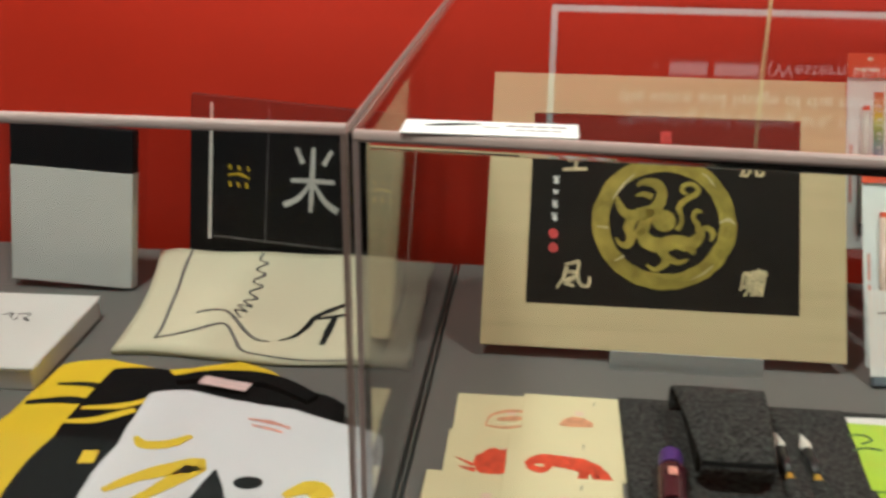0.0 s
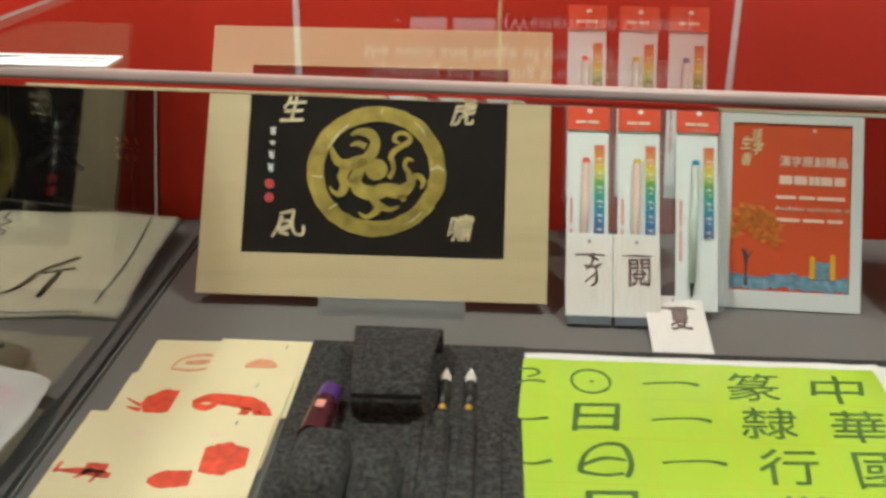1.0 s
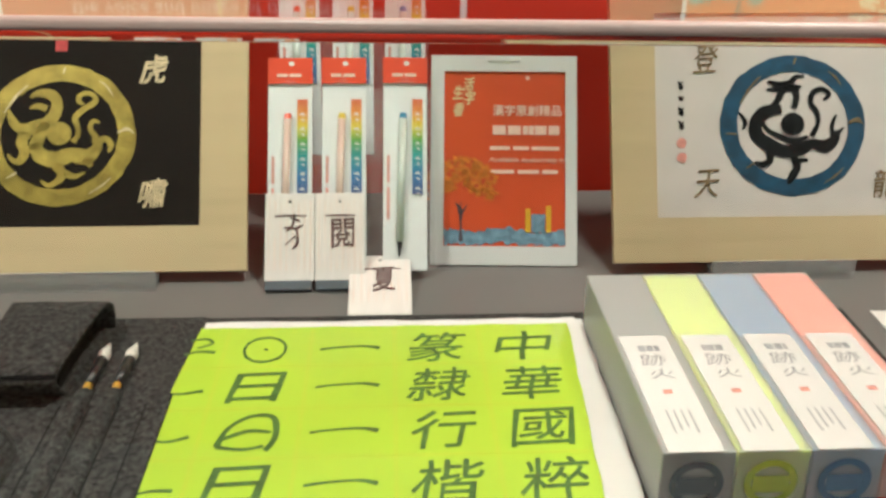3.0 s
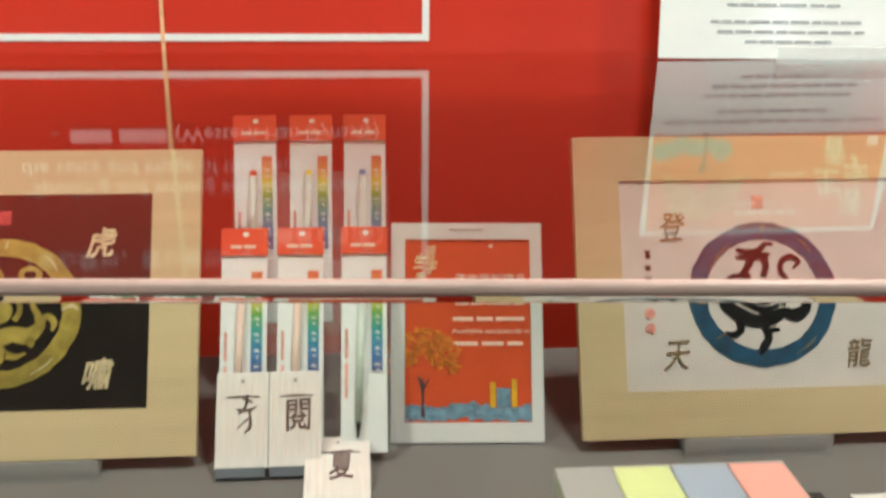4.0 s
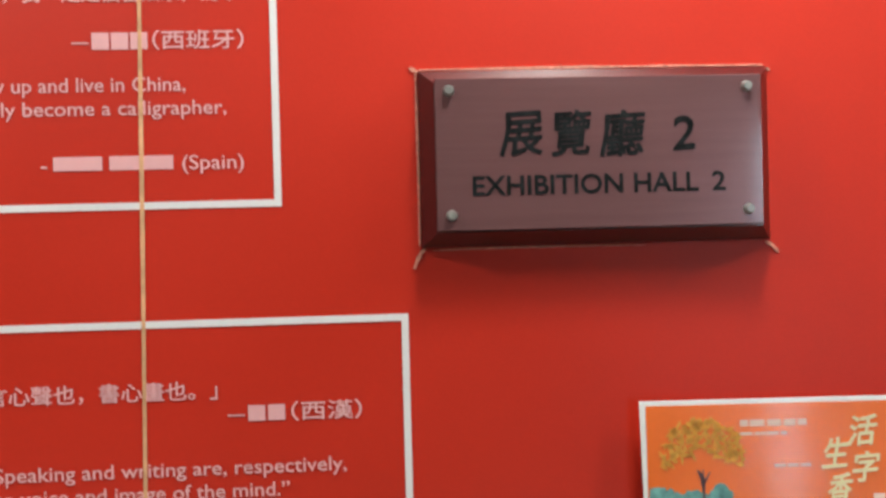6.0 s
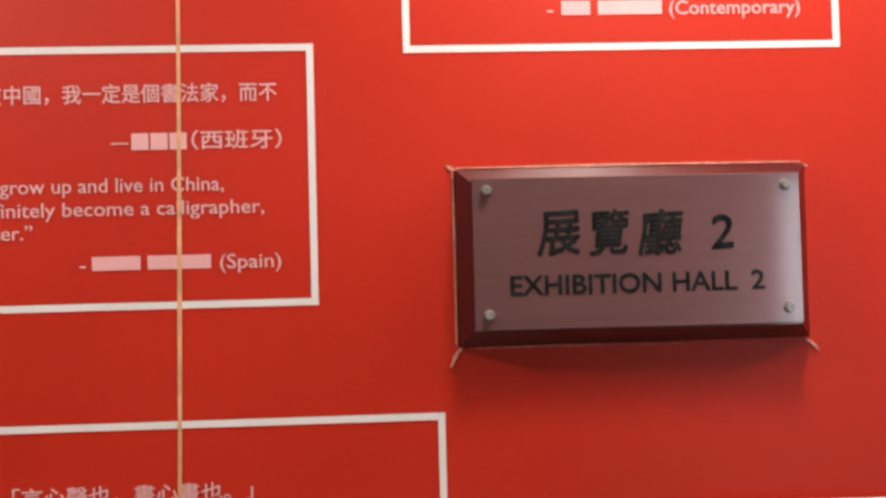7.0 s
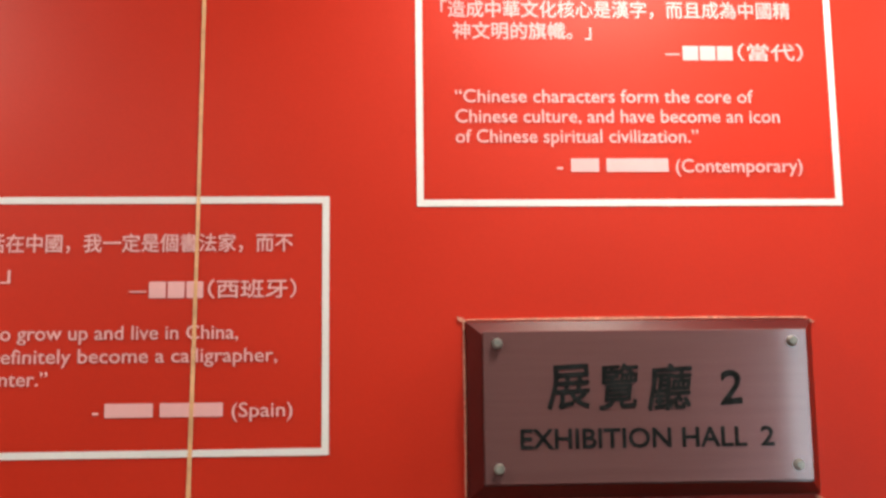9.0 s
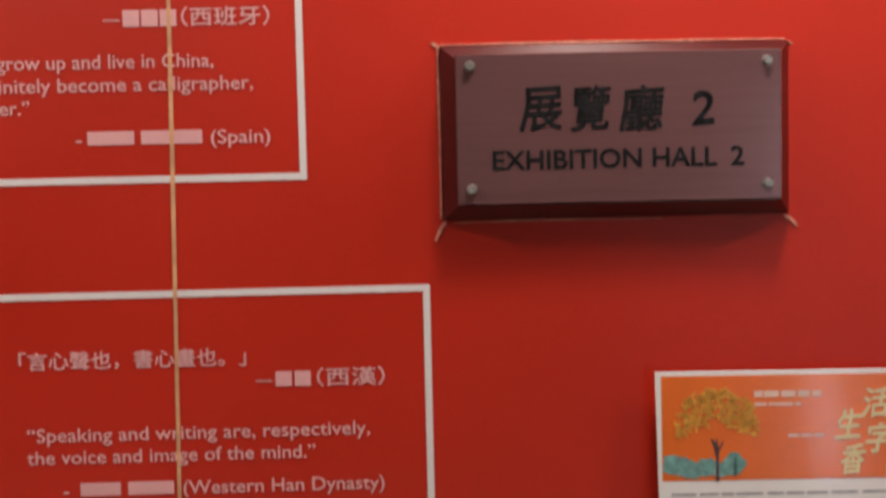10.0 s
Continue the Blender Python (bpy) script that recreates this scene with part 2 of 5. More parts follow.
DIFFUSER = glow("lamp_diffuser", (1.0, 0.93, 0.84), 6.0)
DAYLIGHT = glow("daylight", (0.80, 0.90, 1.0), 8.0)


# ---- building tools ----
def thing(name, m, label, category, group="", kind=""):
    ob = new(name)
    ob.empty_display_size = 0.02
    ob.matrix_world = m
    return tagged(ob, label, category, group, kind)


def part(name, bm, material, parent=None, label="", m=None, smooth=False):
    me = bpy.data.meshes.new(name)
    bm.normal_update()
    bm.to_mesh(me)
    bm.free()
    if smooth:
        for p in me.polygons:
            p.use_smooth = True
    me.materials.append(material)
    ob = new(name, me)
    if parent is not None:
        ob.parent = parent
    if m is not None:
        ob.matrix_local = m
    return tagged(ob, label)


def slab(x0, x1, y0, y1, z0, z1, bev=0.0, seg=1, bm=None):
    out = bm or bmesh.new()
    r = bmesh.ops.create_cube(out, size=1.0, matrix=Matrix.Translation(((x0 + x1) / 2, (y0 + y1) / 2, (z0 + z1) / 2)) @ Matrix.Diagonal((x1 - x0, y1 - y0, z1 - z0, 1)))
    if bev:
        edges = list({e for v in r["verts"] for e in v.link_edges})
        bmesh.ops.bevel(out, geom=edges, offset=bev, segments=seg, affect="EDGES", profile=0.5)
    return out


def rod(r0, r1, z0, z1, n=16, bm=None, m=Matrix()):
    out = bm or bmesh.new()
    bmesh.ops.create_cone(out, cap_ends=True, segments=n, radius1=r0, radius2=r1, depth=z1 - z0, matrix=m @ Matrix.Translation((0, 0, (z0 + z1) / 2)))
    return out


def ring_plate(x0, x1, z0, z1, ix0, ix1, iz0, iz1, y0, y1):
    """A flat board in the xz plane with a rectangular opening, its front at y0."""
    bm = bmesh.new()
    def loop(a, b, c, d, y):
        return [bm.verts.new(p) for p in ((a, y, c), (b, y, c), (b, y, d), (a, y, d))]
    of, nf = loop(x0, x1, z0, z1, y0), loop(ix0, ix1, iz0, iz1, y0)
    ob_, nb = loop(x0, x1, z0, z1, y1), loop(ix0, ix1, iz0, iz1, y1)
    for i in range(4):
        j = (i + 1) % 4
        bm.faces.new((of[i], of[j], nf[j], nf[i]))
        bm.faces.new((ob_[j], ob_[i], nb[i], nb[j]))
        bm.faces.new((of[j], of[i], ob_[i], ob_[j]))
        bm.faces.new((nf[i], nf[j], nb[j], nb[i]))
    bmesh.ops.recalc_face_normals(bm, faces=bm.faces)
    return bm


def upright(x, y, d):
    """From a drawing plane to a wall-like face that looks along -y."""
    return (x, -d, y)


def flat(x, y, d):
    """From a drawing plane to a face that lies and looks up."""
    return (x, y, d)


GLYPHS = {}


SPREAD = ((0, 0), (1, 0.4), (-1, -0.4), (0.4, -1), (-0.4, 1))


def glyph(body):
    key = body
    if key not in GLYPHS:
        cu = bpy.data.curves.new("lettering", "FONT")
        cu.body, cu.size, cu.extrude, cu.resolution_u = body, 1.0, 0.5, 3
        ob = bpy.data.objects.new("lettering", cu)
        scene.collection.objects.link(ob)
        me = bpy.data.meshes.new_from_object(ob.evaluated_get(bpy.context.evaluated_depsgraph_get()))
        GLYPHS[key] = (np.array([v.co[:] for v in me.vertices]), [tuple(p.vertices) for p in me.polygons])
        bpy.data.objects.remove(ob)
        bpy.data.curves.remove(cu)
        bpy.data.meshes.remove(me)
    return GLYPHS[key]


def add_faces(bm, co, faces):
    vs = [bm.verts.new(c) for c in co]
    for f in faces:
        try:
            bm.faces.new([vs[i] for i in f])
        except ValueError:
            pass


def line_bm(body, x0, x1, base, size, face=upright, off=0.0002, thick=0.0006, bold=0.0, bm=None):
    """A line of text from x0 to x1 on its base line."""
    co, faces = glyph(body)
    out = bm or bmesh.new()
    lo, hi = co[:, 0].min(), co[:, 0].max()
    for n, (du, dv) in enumerate(SPREAD if bold else SPREAD[:1]):
        add_faces(out, [face(x0 + (c[0] - lo) / (hi - lo) * (x1 - x0) + du * bold * size, base + (c[1] + dv * bold) * size, off + (c[2] + 0.5) * (thick + n * 0.00003)) for c in co], faces)
    return out


def sign_bm(body, cx, cy, w, h, face=upright, off=0.0002, thick=0.0006, bold=0.0, slant=0.0, turn=0.0, bm=None):
    """One written character, fitted into a box round its middle."""
    co, faces = glyph(body)
    out = bm or bmesh.new()
    lo, hi = co.min(0), co.max(0)
    a = radians(turn)
    for n, (du, dv) in enumerate(SPREAD if bold else SPREAD[:1]):
        pts = []
        for c in co:
            u, v = ((c[0] - lo[0]) / (hi[0] - lo[0]) - 0.5 + du * bold) * w, ((c[1] - lo[1]) / (hi[1] - lo[1]) - 0.5 + dv * bold) * h
            u += slant * v + 0.04 * w * math.sin(5 * v / h)
            v += 0.05 * h * u / w
            pts.append(face(cx + u * math.cos(a) - v * math.sin(a), cy + u * math.sin(a) + v * math.cos(a), off + (c[2] + 0.5) * (thick + n * 0.00003)))
        add_faces(out, pts, faces)
    return out


def strokes_bm(strokes, face=upright, off=0.0002, thick=0.0005, at=(0, 0), scale=(1, 1), rag=0.0, bm=None, fine=5):
    """Brush strokes: each a run of (x, y, half width), smoothed into a raised ribbon."""
    out = bm or bmesh.new()
    for run in strokes:
        pts = []
        for i in range(len(run) - 1):
            p0, p1, p2, p3 = (np.array(run[max(0, min(len(run) - 1, k))], float) for k in (i - 1, i, i + 1, i + 2))
            for s in range(fine):
                t = s / fine
                pts.append(0.5 * (2 * p1 + (p2 - p0) * t + (2 * p0 - 5 * p1 + 4 * p2 - p3) * t * t + (3 * p1 - p0 - 3 * p2 + p3) * t ** 3))
        pts.append(np.array(run[-1], float))
        rows = []
        for i, p in enumerate(pts):
            d = pts[min(i + 1, len(pts) - 1)][:2] - pts[max(i - 1, 0)][:2]
            d = d / (np.linalg.norm(d) + 1e-9)
            w = max(p[2], 1e-4) * (1 + rag * random.uniform(-1, 1))
            a, b = p[:2] + w * np.array([-d[1], d[0]]), p[:2] - w * np.array([-d[1], d[0]])
            a, b = (np.array(q) * scale + at for q in (a, b))
            rows.append([out.verts.new(face(*q, h)) for q, h in ((a, off), (a, off + thick), (b, off + thick), (b, off))])
        for r, s in zip(rows, rows[1:]):
            for k in range(3):
                out.faces.new((r[k], s[k], s[k + 1], r[k + 1]))
        out.faces.new(rows[0])
        out.faces.new(rows[-1][::-1])
    bmesh.ops.recalc_face_normals(out, faces=out.faces)
    return out


def disc_bm(cx, cy, rx, ry, face=upright, off=0.0002, thick=0.0005, n=32, inner=0.0, rag=0.0, bm=None):
    """A disc or, with inner, a ring."""
    out = bm or bmesh.new()
    rows = []
    for i in range(n):
        a = 2 * math.pi * i / n
        k = 1 + rag * random.uniform(-1, 1)
        ki = inner * (1 + rag * random.uniform(-1, 1))
        rows.append([out.verts.new(face(cx + q * rx * math.cos(a), cy + q * ry * math.sin(a), h)) for q, h in ((k, off), (k, off + thick), (ki, off + thick), (ki, off))])
    if inner:
        for r, s in zip(rows, rows[1:] + rows[:1]):
            for k in range(4):
                out.faces.new((r[k], s[k], s[(k + 1) % 4], r[(k + 1) % 4]))
    else:
        for r in rows:
            out.verts.remove(r[2]), out.verts.remove(r[3])
        for r, s in zip(rows, rows[1:] + rows[:1]):
            out.faces.new((r[0], s[0], s[1], r[1]))
        out.faces.new([r[1] for r in rows])
    bmesh.ops.recalc_face_normals(out, faces=out.faces)
    return out


def bars_bm(rows, face=upright, off=0.0002, thick=0.0004, bm=None):
    """Plain bars: rows of x0, x1, y0, y1."""
    out = bm or bmesh.new()
    for x0, x1, y0, y1 in rows:
        q = [(x0, y0), (x1, y0), (x1, y1), (x0, y1)]
        a, b = [out.verts.new(face(*p, off)) for p in q], [out.verts.new(face(*p, off + thick)) for p in q]
        out.faces.new(b)
        for i in range(4):
            out.faces.new((a[i], a[(i + 1) % 4], b[(i + 1) % 4], b[i]))
    bmesh.ops.recalc_face_normals(out, faces=out.faces)
    return out


def word_bars(x0, x1, y0, y1, words, seed=1):
    """Bars as long as words, for lettering too small to read."""
    r = random.Random(seed)
    cuts = [r.uniform(0.5, 1.5) for _ in range(words)]
    total, x, rows = sum(cuts), x0, []
    for c in cuts:
        w = (x1 - x0) * c / total
        rows.append((x, x + w * 0.86, y0, y1))
        x += w
    return rows

# ---- the room ----
TZ = 0.956          # table top
LID = 1.3135        # top of the acrylic lids
BACK = 0.1145       # face of the red wall
FRONT = -0.606      # front of the larger case
SPLIT = -0.681      # where the two cases meet

WALL = Matrix.Translation((0.0115, BACK, -0.198)) @ Matrix.Scale(1.1445, 4)     # from wall drawing units to the room

def structure(name, bm, material, label, category):
    return tagged(part(name, bm, material), label, category, kind="structure")

wall = structure("wall_north", slab(-2.4, 2.4, BACK, BACK + 0.12, 0, 2.75), RED, "flat red vinyl-covered exhibition wall", "wall")
structure("wall_south", slab(-2.4, 2.4, -4.12, -4.0, 0, 2.75), PLASTER, "plain pale plaster wall", "wall")
structure("wall_east", slab(2.4, 2.52, -4.12, BACK + 0.12, 0, 2.75), PLASTER, "plain pale plaster wall", "wall")
structure("wall_west", slab(-2.52, -2.4, -4.12, BACK + 0.12, 0, 2.75), PLASTER, "plain pale plaster wall", "wall")
daylight_opening = structure("window_1", ring_plate(1.92, 2.26, 0.25, 2.35, 2.00, 2.18, 0.33, 2.27, -3.998, -3.96), WHITE, "tall narrow window with white frame", "window")
tagged(part("pane", slab(2.00, 2.18, -3.985, -3.98, 0.33, 2.27), DAYLIGHT, daylight_opening), "bright daylit pane")
structure("floor", slab(-2.4, 2.4, -4.0, BACK, -0.05, 0.0), FLOOR, "dark brown boarded floor", "floor")
structure("ceiling", slab(-2.52, 2.52, -4.12, BACK + 0.12, 2.75, 2.85), CEIL, "plain white ceiling", "ceiling")
seam_run = [(-0.2720, 1.00, 0.0016), (-0.2675, 1.33, 0.0019), (-0.2640, 1.55, 0.0018), (-0.2610, 1.73, 0.0021), (-0.2580, 1.95, 0.0018), (-0.2555, 2.25, 0.0020), (-0.254, 2.4, 0.002), (-0.253, 2.56, 0.002)]
structure("trim_seam", strokes_bm([seam_run], off=0.0002, thick=0.0012), SEAM, "thin pale joint between red wall sheets", "wall seam").matrix_world = WALL

for lx, ly, watts in LAMPS:
    fixture = thing("ceiling_light", pose(lx, ly, 2.694), "square white ceiling light panel", "ceiling light", "ceiling lights")
    part("frame", slab(-0.17, 0.17, -0.17, 0.17, 0.016, 0.056, 0.004), WHITE, fixture)
    part("diffuser", slab(-0.15, 0.15, -0.15, 0.15, 0.006, 0.016, 0.002), DIFFUSER, fixture)

# ---- quotations on the wall ----
LW = 0.0072

def quote(x0, x1, z0, z1, label):
    t = thing("wall_quotation", WALL @ pose(0, -0.0006, 0), label, "wall text", "quotations")
    for nm, row in (("border_bar", (x0, x1, z0, z0 + LW)), ("border_bar", (x0, x1, z1 - LW, z1)), ("border_bar", (x0, x0 + LW, z0 + LW, z1 - LW)), ("border_bar", (x1 - LW, x1, z0 + LW, z1 - LW))):
        part(nm, bars_bm([row], off=0, thick=0.0003), WHITE_VINYL, t, "white border line")
    return t

def words(t, body, x0, x1, base, size, bold=0.012):
    part("text_line", line_bm(body, x0, x1, base, size, off=0, thick=0.0002, bold=bold * 0.6), PINK_VINYL, t)

def name_bars(t, rows):
    part("text_bar", bars_bm(rows, off=0, thick=0.0002), PINK_VINYL, t)

q = quote(-0.505, 0.003, 1.336, 1.612, "white-framed quotation in pale lettering on the red wall")
words(q, "「言心聲也，書心畫也。」", -0.428, -0.192, 1.533, 0.0205, 0.02)
words(q, "—", -0.182, -0.165, 1.509, 0.0205)
name_bars(q, [(-0.1615, -0.1445, 1.508, 1.524), (-0.1415, -0.1245, 1.508, 1.524)])
words(q, "（西漢）", -0.118, -0.047, 1.509, 0.0205, 0.02)
words(q, "“Speaking and writing are, respectively,", -0.423, -0.064, 1.455, 0.0205)
words(q, "the voice and image of the mind.”", -0.424, -0.122, 1.4315, 0.0205)
words(q, "-", -0.388, -0.382, 1.396, 0.0205)
name_bars(q, [(-0.370, -0.328, 1.3965, 1.4105), (-0.320, -0.272, 1.3965, 1.4105)])
words(q, "(Western Han Dynasty)", -0.262, -0.050, 1.396, 0.0205)

q = quote(-0.640, -0.122, 1.7245, 1.9905, "white-framed quotation in pale lettering beside the wall plaque")
words(q, "活在中國，我一定是個書法家，而不", -0.471, -0.160, 1.9345, 0.0205, 0.02)
words(q, "」", -0.456, -0.446, 1.903, 0.0205, 0.02)
words(q, "—", -0.326, -0.309, 1.8865, 0.0205)
name_bars(q, [(-0.306, -0.289, 1.885, 1.902), (-0.287, -0.270, 1.885, 1.902), (-0.268, -0.251, 1.885, 1.902)])
words(q, "（西班牙）", -0.246, -0.156, 1.8865, 0.0205, 0.02)
words(q, "to grow up and live in China,", -0.461, -0.215, 1.843, 0.0205)
words(q, "definitely become a calligrapher,", -0.463, -0.175, 1.8195, 0.0205)
words(q, "painter.”", -0.477, -0.405, 1.797, 0.0205)
words(q, "-", -0.359, -0.353, 1.764, 0.0205)
name_bars(q, [(-0.347, -0.299, 1.7645, 1.7785), (-0.292, -0.229, 1.7645, 1.7785)])
words(q, "(Spain)", -0.220, -0.159, 1.764, 0.0205)

q = quote(-0.0305, 0.4265, 1.9795, 2.30, "white-framed quotation in pale lettering above the wall plaque")
words(q, "「造成中華文化核心是漢字，而且成為中國精", -0.003, 0.381, 2.189, 0.0205, 0.02)
words(q, "神文明的旗幟。」", 0.010, 0.160, 2.1645, 0.0205, 0.02)
words(q, "—", 0.241, 0.257, 2.1415, 0.0205)
name_bars(q, [(0.260, 0.277, 2.140, 2.156), (0.279, 0.296, 2.140, 2.156), (0.298, 0.315, 2.140, 2.156)])
words(q, "（當代）", 0.321, 0.393, 2.1415, 0.0205, 0.02)
words(q, "“Chinese characters form the core of", 0.011, 0.335, 2.0925, 0.0205)
words(q, "Chinese culture, and have become an icon", 0.0115, 0.363, 2.0705, 0.0205)
words(q, "of Chinese spiritual civilization.”", 0.0115, 0.273, 2.0485, 0.0205)
words(q, "-", 0.119, 0.125, 2.016, 0.0205)
name_bars(q, [(0.134, 0.164, 2.0165, 2.031), (0.172, 0.239, 2.0165, 2.031)])
words(q, "(Contemporary)", 0.247, 0.385, 2.016, 0.0205)

# ---- wall plaque ----
plaque = thing("wall_plaque", WALL @ pose(0.200, 0, 1.768), "mauve metal room plaque on dark red lacquered board", "plaque")
def bevelled_board(w, h, d, lip):
    bm = bmesh.new()
    b = [bm.verts.new((sx * w, 0.0, sz * h)) for sx, sz in ((-1, -1), (1, -1), (1, 1), (-1, 1))]
    m = [bm.verts.new((sx * w, -0.006, sz * h)) for sx, sz in ((-1, -1), (1, -1), (1, 1), (-1, 1))]
    f = [bm.verts.new((sx * (w - lip), -d, sz * (h - lip))) for sx, sz in ((-1, -1), (1, -1), (1, 1), (-1, 1))]
    for i in range(4):
        j = (i + 1) % 4
        bm.faces.new((b[i], b[j], m[j], m[i]))
        bm.faces.new((m[i], m[j], f[j], f[i]))
    bm.faces.new(f)
    bm.faces.new(b[::-1])
    bmesh.ops.recalc_face_normals(bm, faces=bm.faces)
    return bm
part("board", bevelled_board(0.181, 0.0895, 0.024, 0.014), PLAQUEWOOD, plaque, "bevelled dark red lacquered board")
plate = part("plate", slab(-0.1665, 0.1655, -0.031, -0.027, -0.0735, 0.0785, 0.0008), PLATE, plaque, "brushed mauve metal plate")
for bx in (-0.152, 0.150):
    for bz in (-0.058, 0.066):
        bolt = part("bolt", rod(0.0056, 0.0040, 0, 0.006, 18, m=pose(bx, -0.031, bz, 90)), BOLT, plaque, "small polished steel bolt", smooth=False)
for body, cx, cz, w, h in (("展", -0.080, 0.022, 0.042, 0.043), ("覽", -0.030, 0.022, 0.038, 0.044), ("廳", 0.022, 0.021, 0.043, 0.045), ("2", 0.085, 0.020, 0.022, 0.033)):
    part("character", sign_bm(body, cx, cz, w, h, off=0.0311, thick=0.0004, bold=0.02 if body != "2" else 0.03), INK, plaque, "raised black character")
part("text_line", line_bm("EXHIBITION HALL", -0.130, 0.098, -0.0385, 0.0272, off=0.0311, thick=0.0004, bold=0.022), INK, plaque, "raised black lettering")
part("text_line", line_bm("2", 0.113, 0.126, -0.0385, 0.0272, off=0.0311, thick=0.0004, bold=0.022), INK, plaque, "raised black numeral")
tear_runs = [[(0.022, 1.678, 0.0012), (0.016, 1.670, 0.002), (0.010, 1.657, 0.001)], [(0.378, 1.676, 0.001), (0.386, 1.671, 0.002), (0.392, 1.664, 0.001)], [(0.019, 1.858, 0.001), (0.013, 1.861, 0.0018), (0.010, 1.863, 0.0006)],
    [(0.379, 1.858, 0.0008), (0.384, 1.856, 0.0014), (0.387, 1.855, 0.0006)], [(0.0165, 1.68, 0.0007), (0.0170, 1.77, 0.0012), (0.0165, 1.857, 0.0007)], [(0.02, 1.860, 0.0006), (0.20, 1.8605, 0.0012), (0.379, 1.860, 0.0006)], [(0.03, 1.6755, 0.0004), (0.12, 1.6765, 0.0009), (0.25, 1.6755, 0.0003)]]
structure("trim_torn_edge", strokes_bm(tear_runs, off=0.0002, thick=0.0016, rag=0.35), TORN, "torn pale edge of red vinyl round the plaque", "torn vinyl").matrix_world = WALL

# ---- tables ----
def table(x0, x1, label):
    t = thing("display_table", pose((x0 + x1) / 2, -0.32, 0), label, "table", "display tables")
    w = (x1 - x0) / 2
    part("tabletop", slab(-w, w, -0.44, 0.375, TZ - 0.03, TZ, 0.0015), GREY, t)
    part("plinth", slab(-w + 0.01, w - 0.01, -0.34, 0.31, 0.06, TZ - 0.03, 0.002), GREY, t)
    part("kick_board", slab(-w + 0.03, w - 0.03, -0.31, 0.30, 0.0, 0.06), DARK, t)
table(-0.674, 1.45, "grey laminate display table under clear case")
table(-2.05, -0.6775, "grey laminate display table under second clear case")

# ---- acrylic cases ----
def case(x0, x1, front, label, slant=0.0, glued=False):
    t = thing("display_case", pose((x0 + x1) / 2, front, TZ), label, "display case", "acrylic cases")
    w, h, d, k = (x1 - x0) / 2, LID - TZ, 0.092 - front, 0.0066
    for nm, bm in (("lid", slab(-w, w, 0.0048, d, h - k, h, 0.0004)), ("front_panel", slab(-w, w, 0, k, 0.0, h - k - 0.0004, 0.0004)), ("side_panel", slab(-w, -w + k, k + 0.0004, d, 0.0, h - k - 0.0004, 0.0004)), ("side_panel", slab(w - k, w, k + 0.0004, d, 0.0, h - k - 0.0004, 0.0004))):
        ob = part(nm, bm, ACRYL, t, "clear acrylic sheet")
        ob.data.materials.append(POLISHED)
        side = {"lid": Vector((0, 0, 1)), "front_panel": Vector((0, -1, 0)), "side_panel": Vector((1, 0, 0))}[nm]
        for p in ob.data.polygons:
            p.material_index = int(p.normal.dot(side) > 0.99)
    chamfer = bmesh.new()
    prof = [(-0.0011, h - k), (-0.0009, h - k + 0.0022), (-0.0004, h - 0.0020), (0.0008, h - 0.0007), (0.0024, h), (0.0046, h + 0.0002), (0.0046, h - k)]
    pn = len(prof)
    ends = [[chamfer.verts.new((sx * w, y, z)) for y, z in prof] for sx in (-1, 1)]
    for i in range(pn):
        chamfer.faces.new((ends[0][i], ends[1][i], ends[1][(i + 1) % pn], ends[0][(i + 1) % pn])).smooth = i < pn - 3
    chamfer.faces.new(ends[0]), chamfer.faces.new(ends[1])
    bmesh.ops.recalc_face_normals(chamfer, faces=chamfer.faces)
    part("lit_edge", chamfer, EDGE, t, "front edge of the lid, piped light put into its pale colour").visible_shadow = False
    if glued:
        bead = bmesh.new()
        top, r = h - k - 0.0006, 0.0112
        arc = [(k + 0.0004, top)] + [(k + 0.0006 + r - r * math.cos(a), top + r * (math.sin(a) - math.sin(0.62))) for a in (0.62 * i / 10 for i in range(11))]
        ends = [[bead.verts.new((sx * (w - 0.009), y, z)) for y, z in arc] for sx in (-1, 1)]
        for i in range(len(arc)):
            j = (i + 1) % len(arc)
            bead.faces.new((ends[0][i], ends[1][i], ends[1][j], ends[0][j])).smooth = 1 <= i < len(arc) - 1
        bead.faces.new(ends[0]), bead.faces.new(ends[1])
        bmesh.ops.recalc_face_normals(bead, faces=bead.faces)
        part("glue_bead", bead, GLUE, t, "clear concave glue bead under the lid").visible_shadow = False
    e = 0.0034
    # Thin strips over the sheet edges, their paleness painted for piped light
    for row in ((-w - 0.0009, -w - 0.0003, 0.0, e, 0.0, h), (-w + 0.0002, -w + e, -0.0009, -0.0003, 0.0, h - k), (w - e, w, -0.0009, -0.0003, 0.0, h - k), (-w - 0.0009, -w - 0.0003, e, d, h - k, h), (w + 0.0003, w + 0.0009, e, d, h - k, h), (w + 0.0003, w + 0.0009, 0.0, e, 0.0, h)):
        part("lit_edge", slab(*row), EDGE, t, "edge of the sheet, piped light put into its pale colour").visible_shadow = False
    for ob in t.children:
        for v in ob.data.vertices:
            v.co.y -= slant * (v.co.x + w) * (1 - v.co.y / d)
case(SPLIT - 0.004, 1.40, FRONT, "clear acrylic case over framed prints and stationery", slant=0.055, glued=True)
case(-1.95, SPLIT - 0.012, FRONT + 0.014, "clear acrylic case over shirts and notebooks")

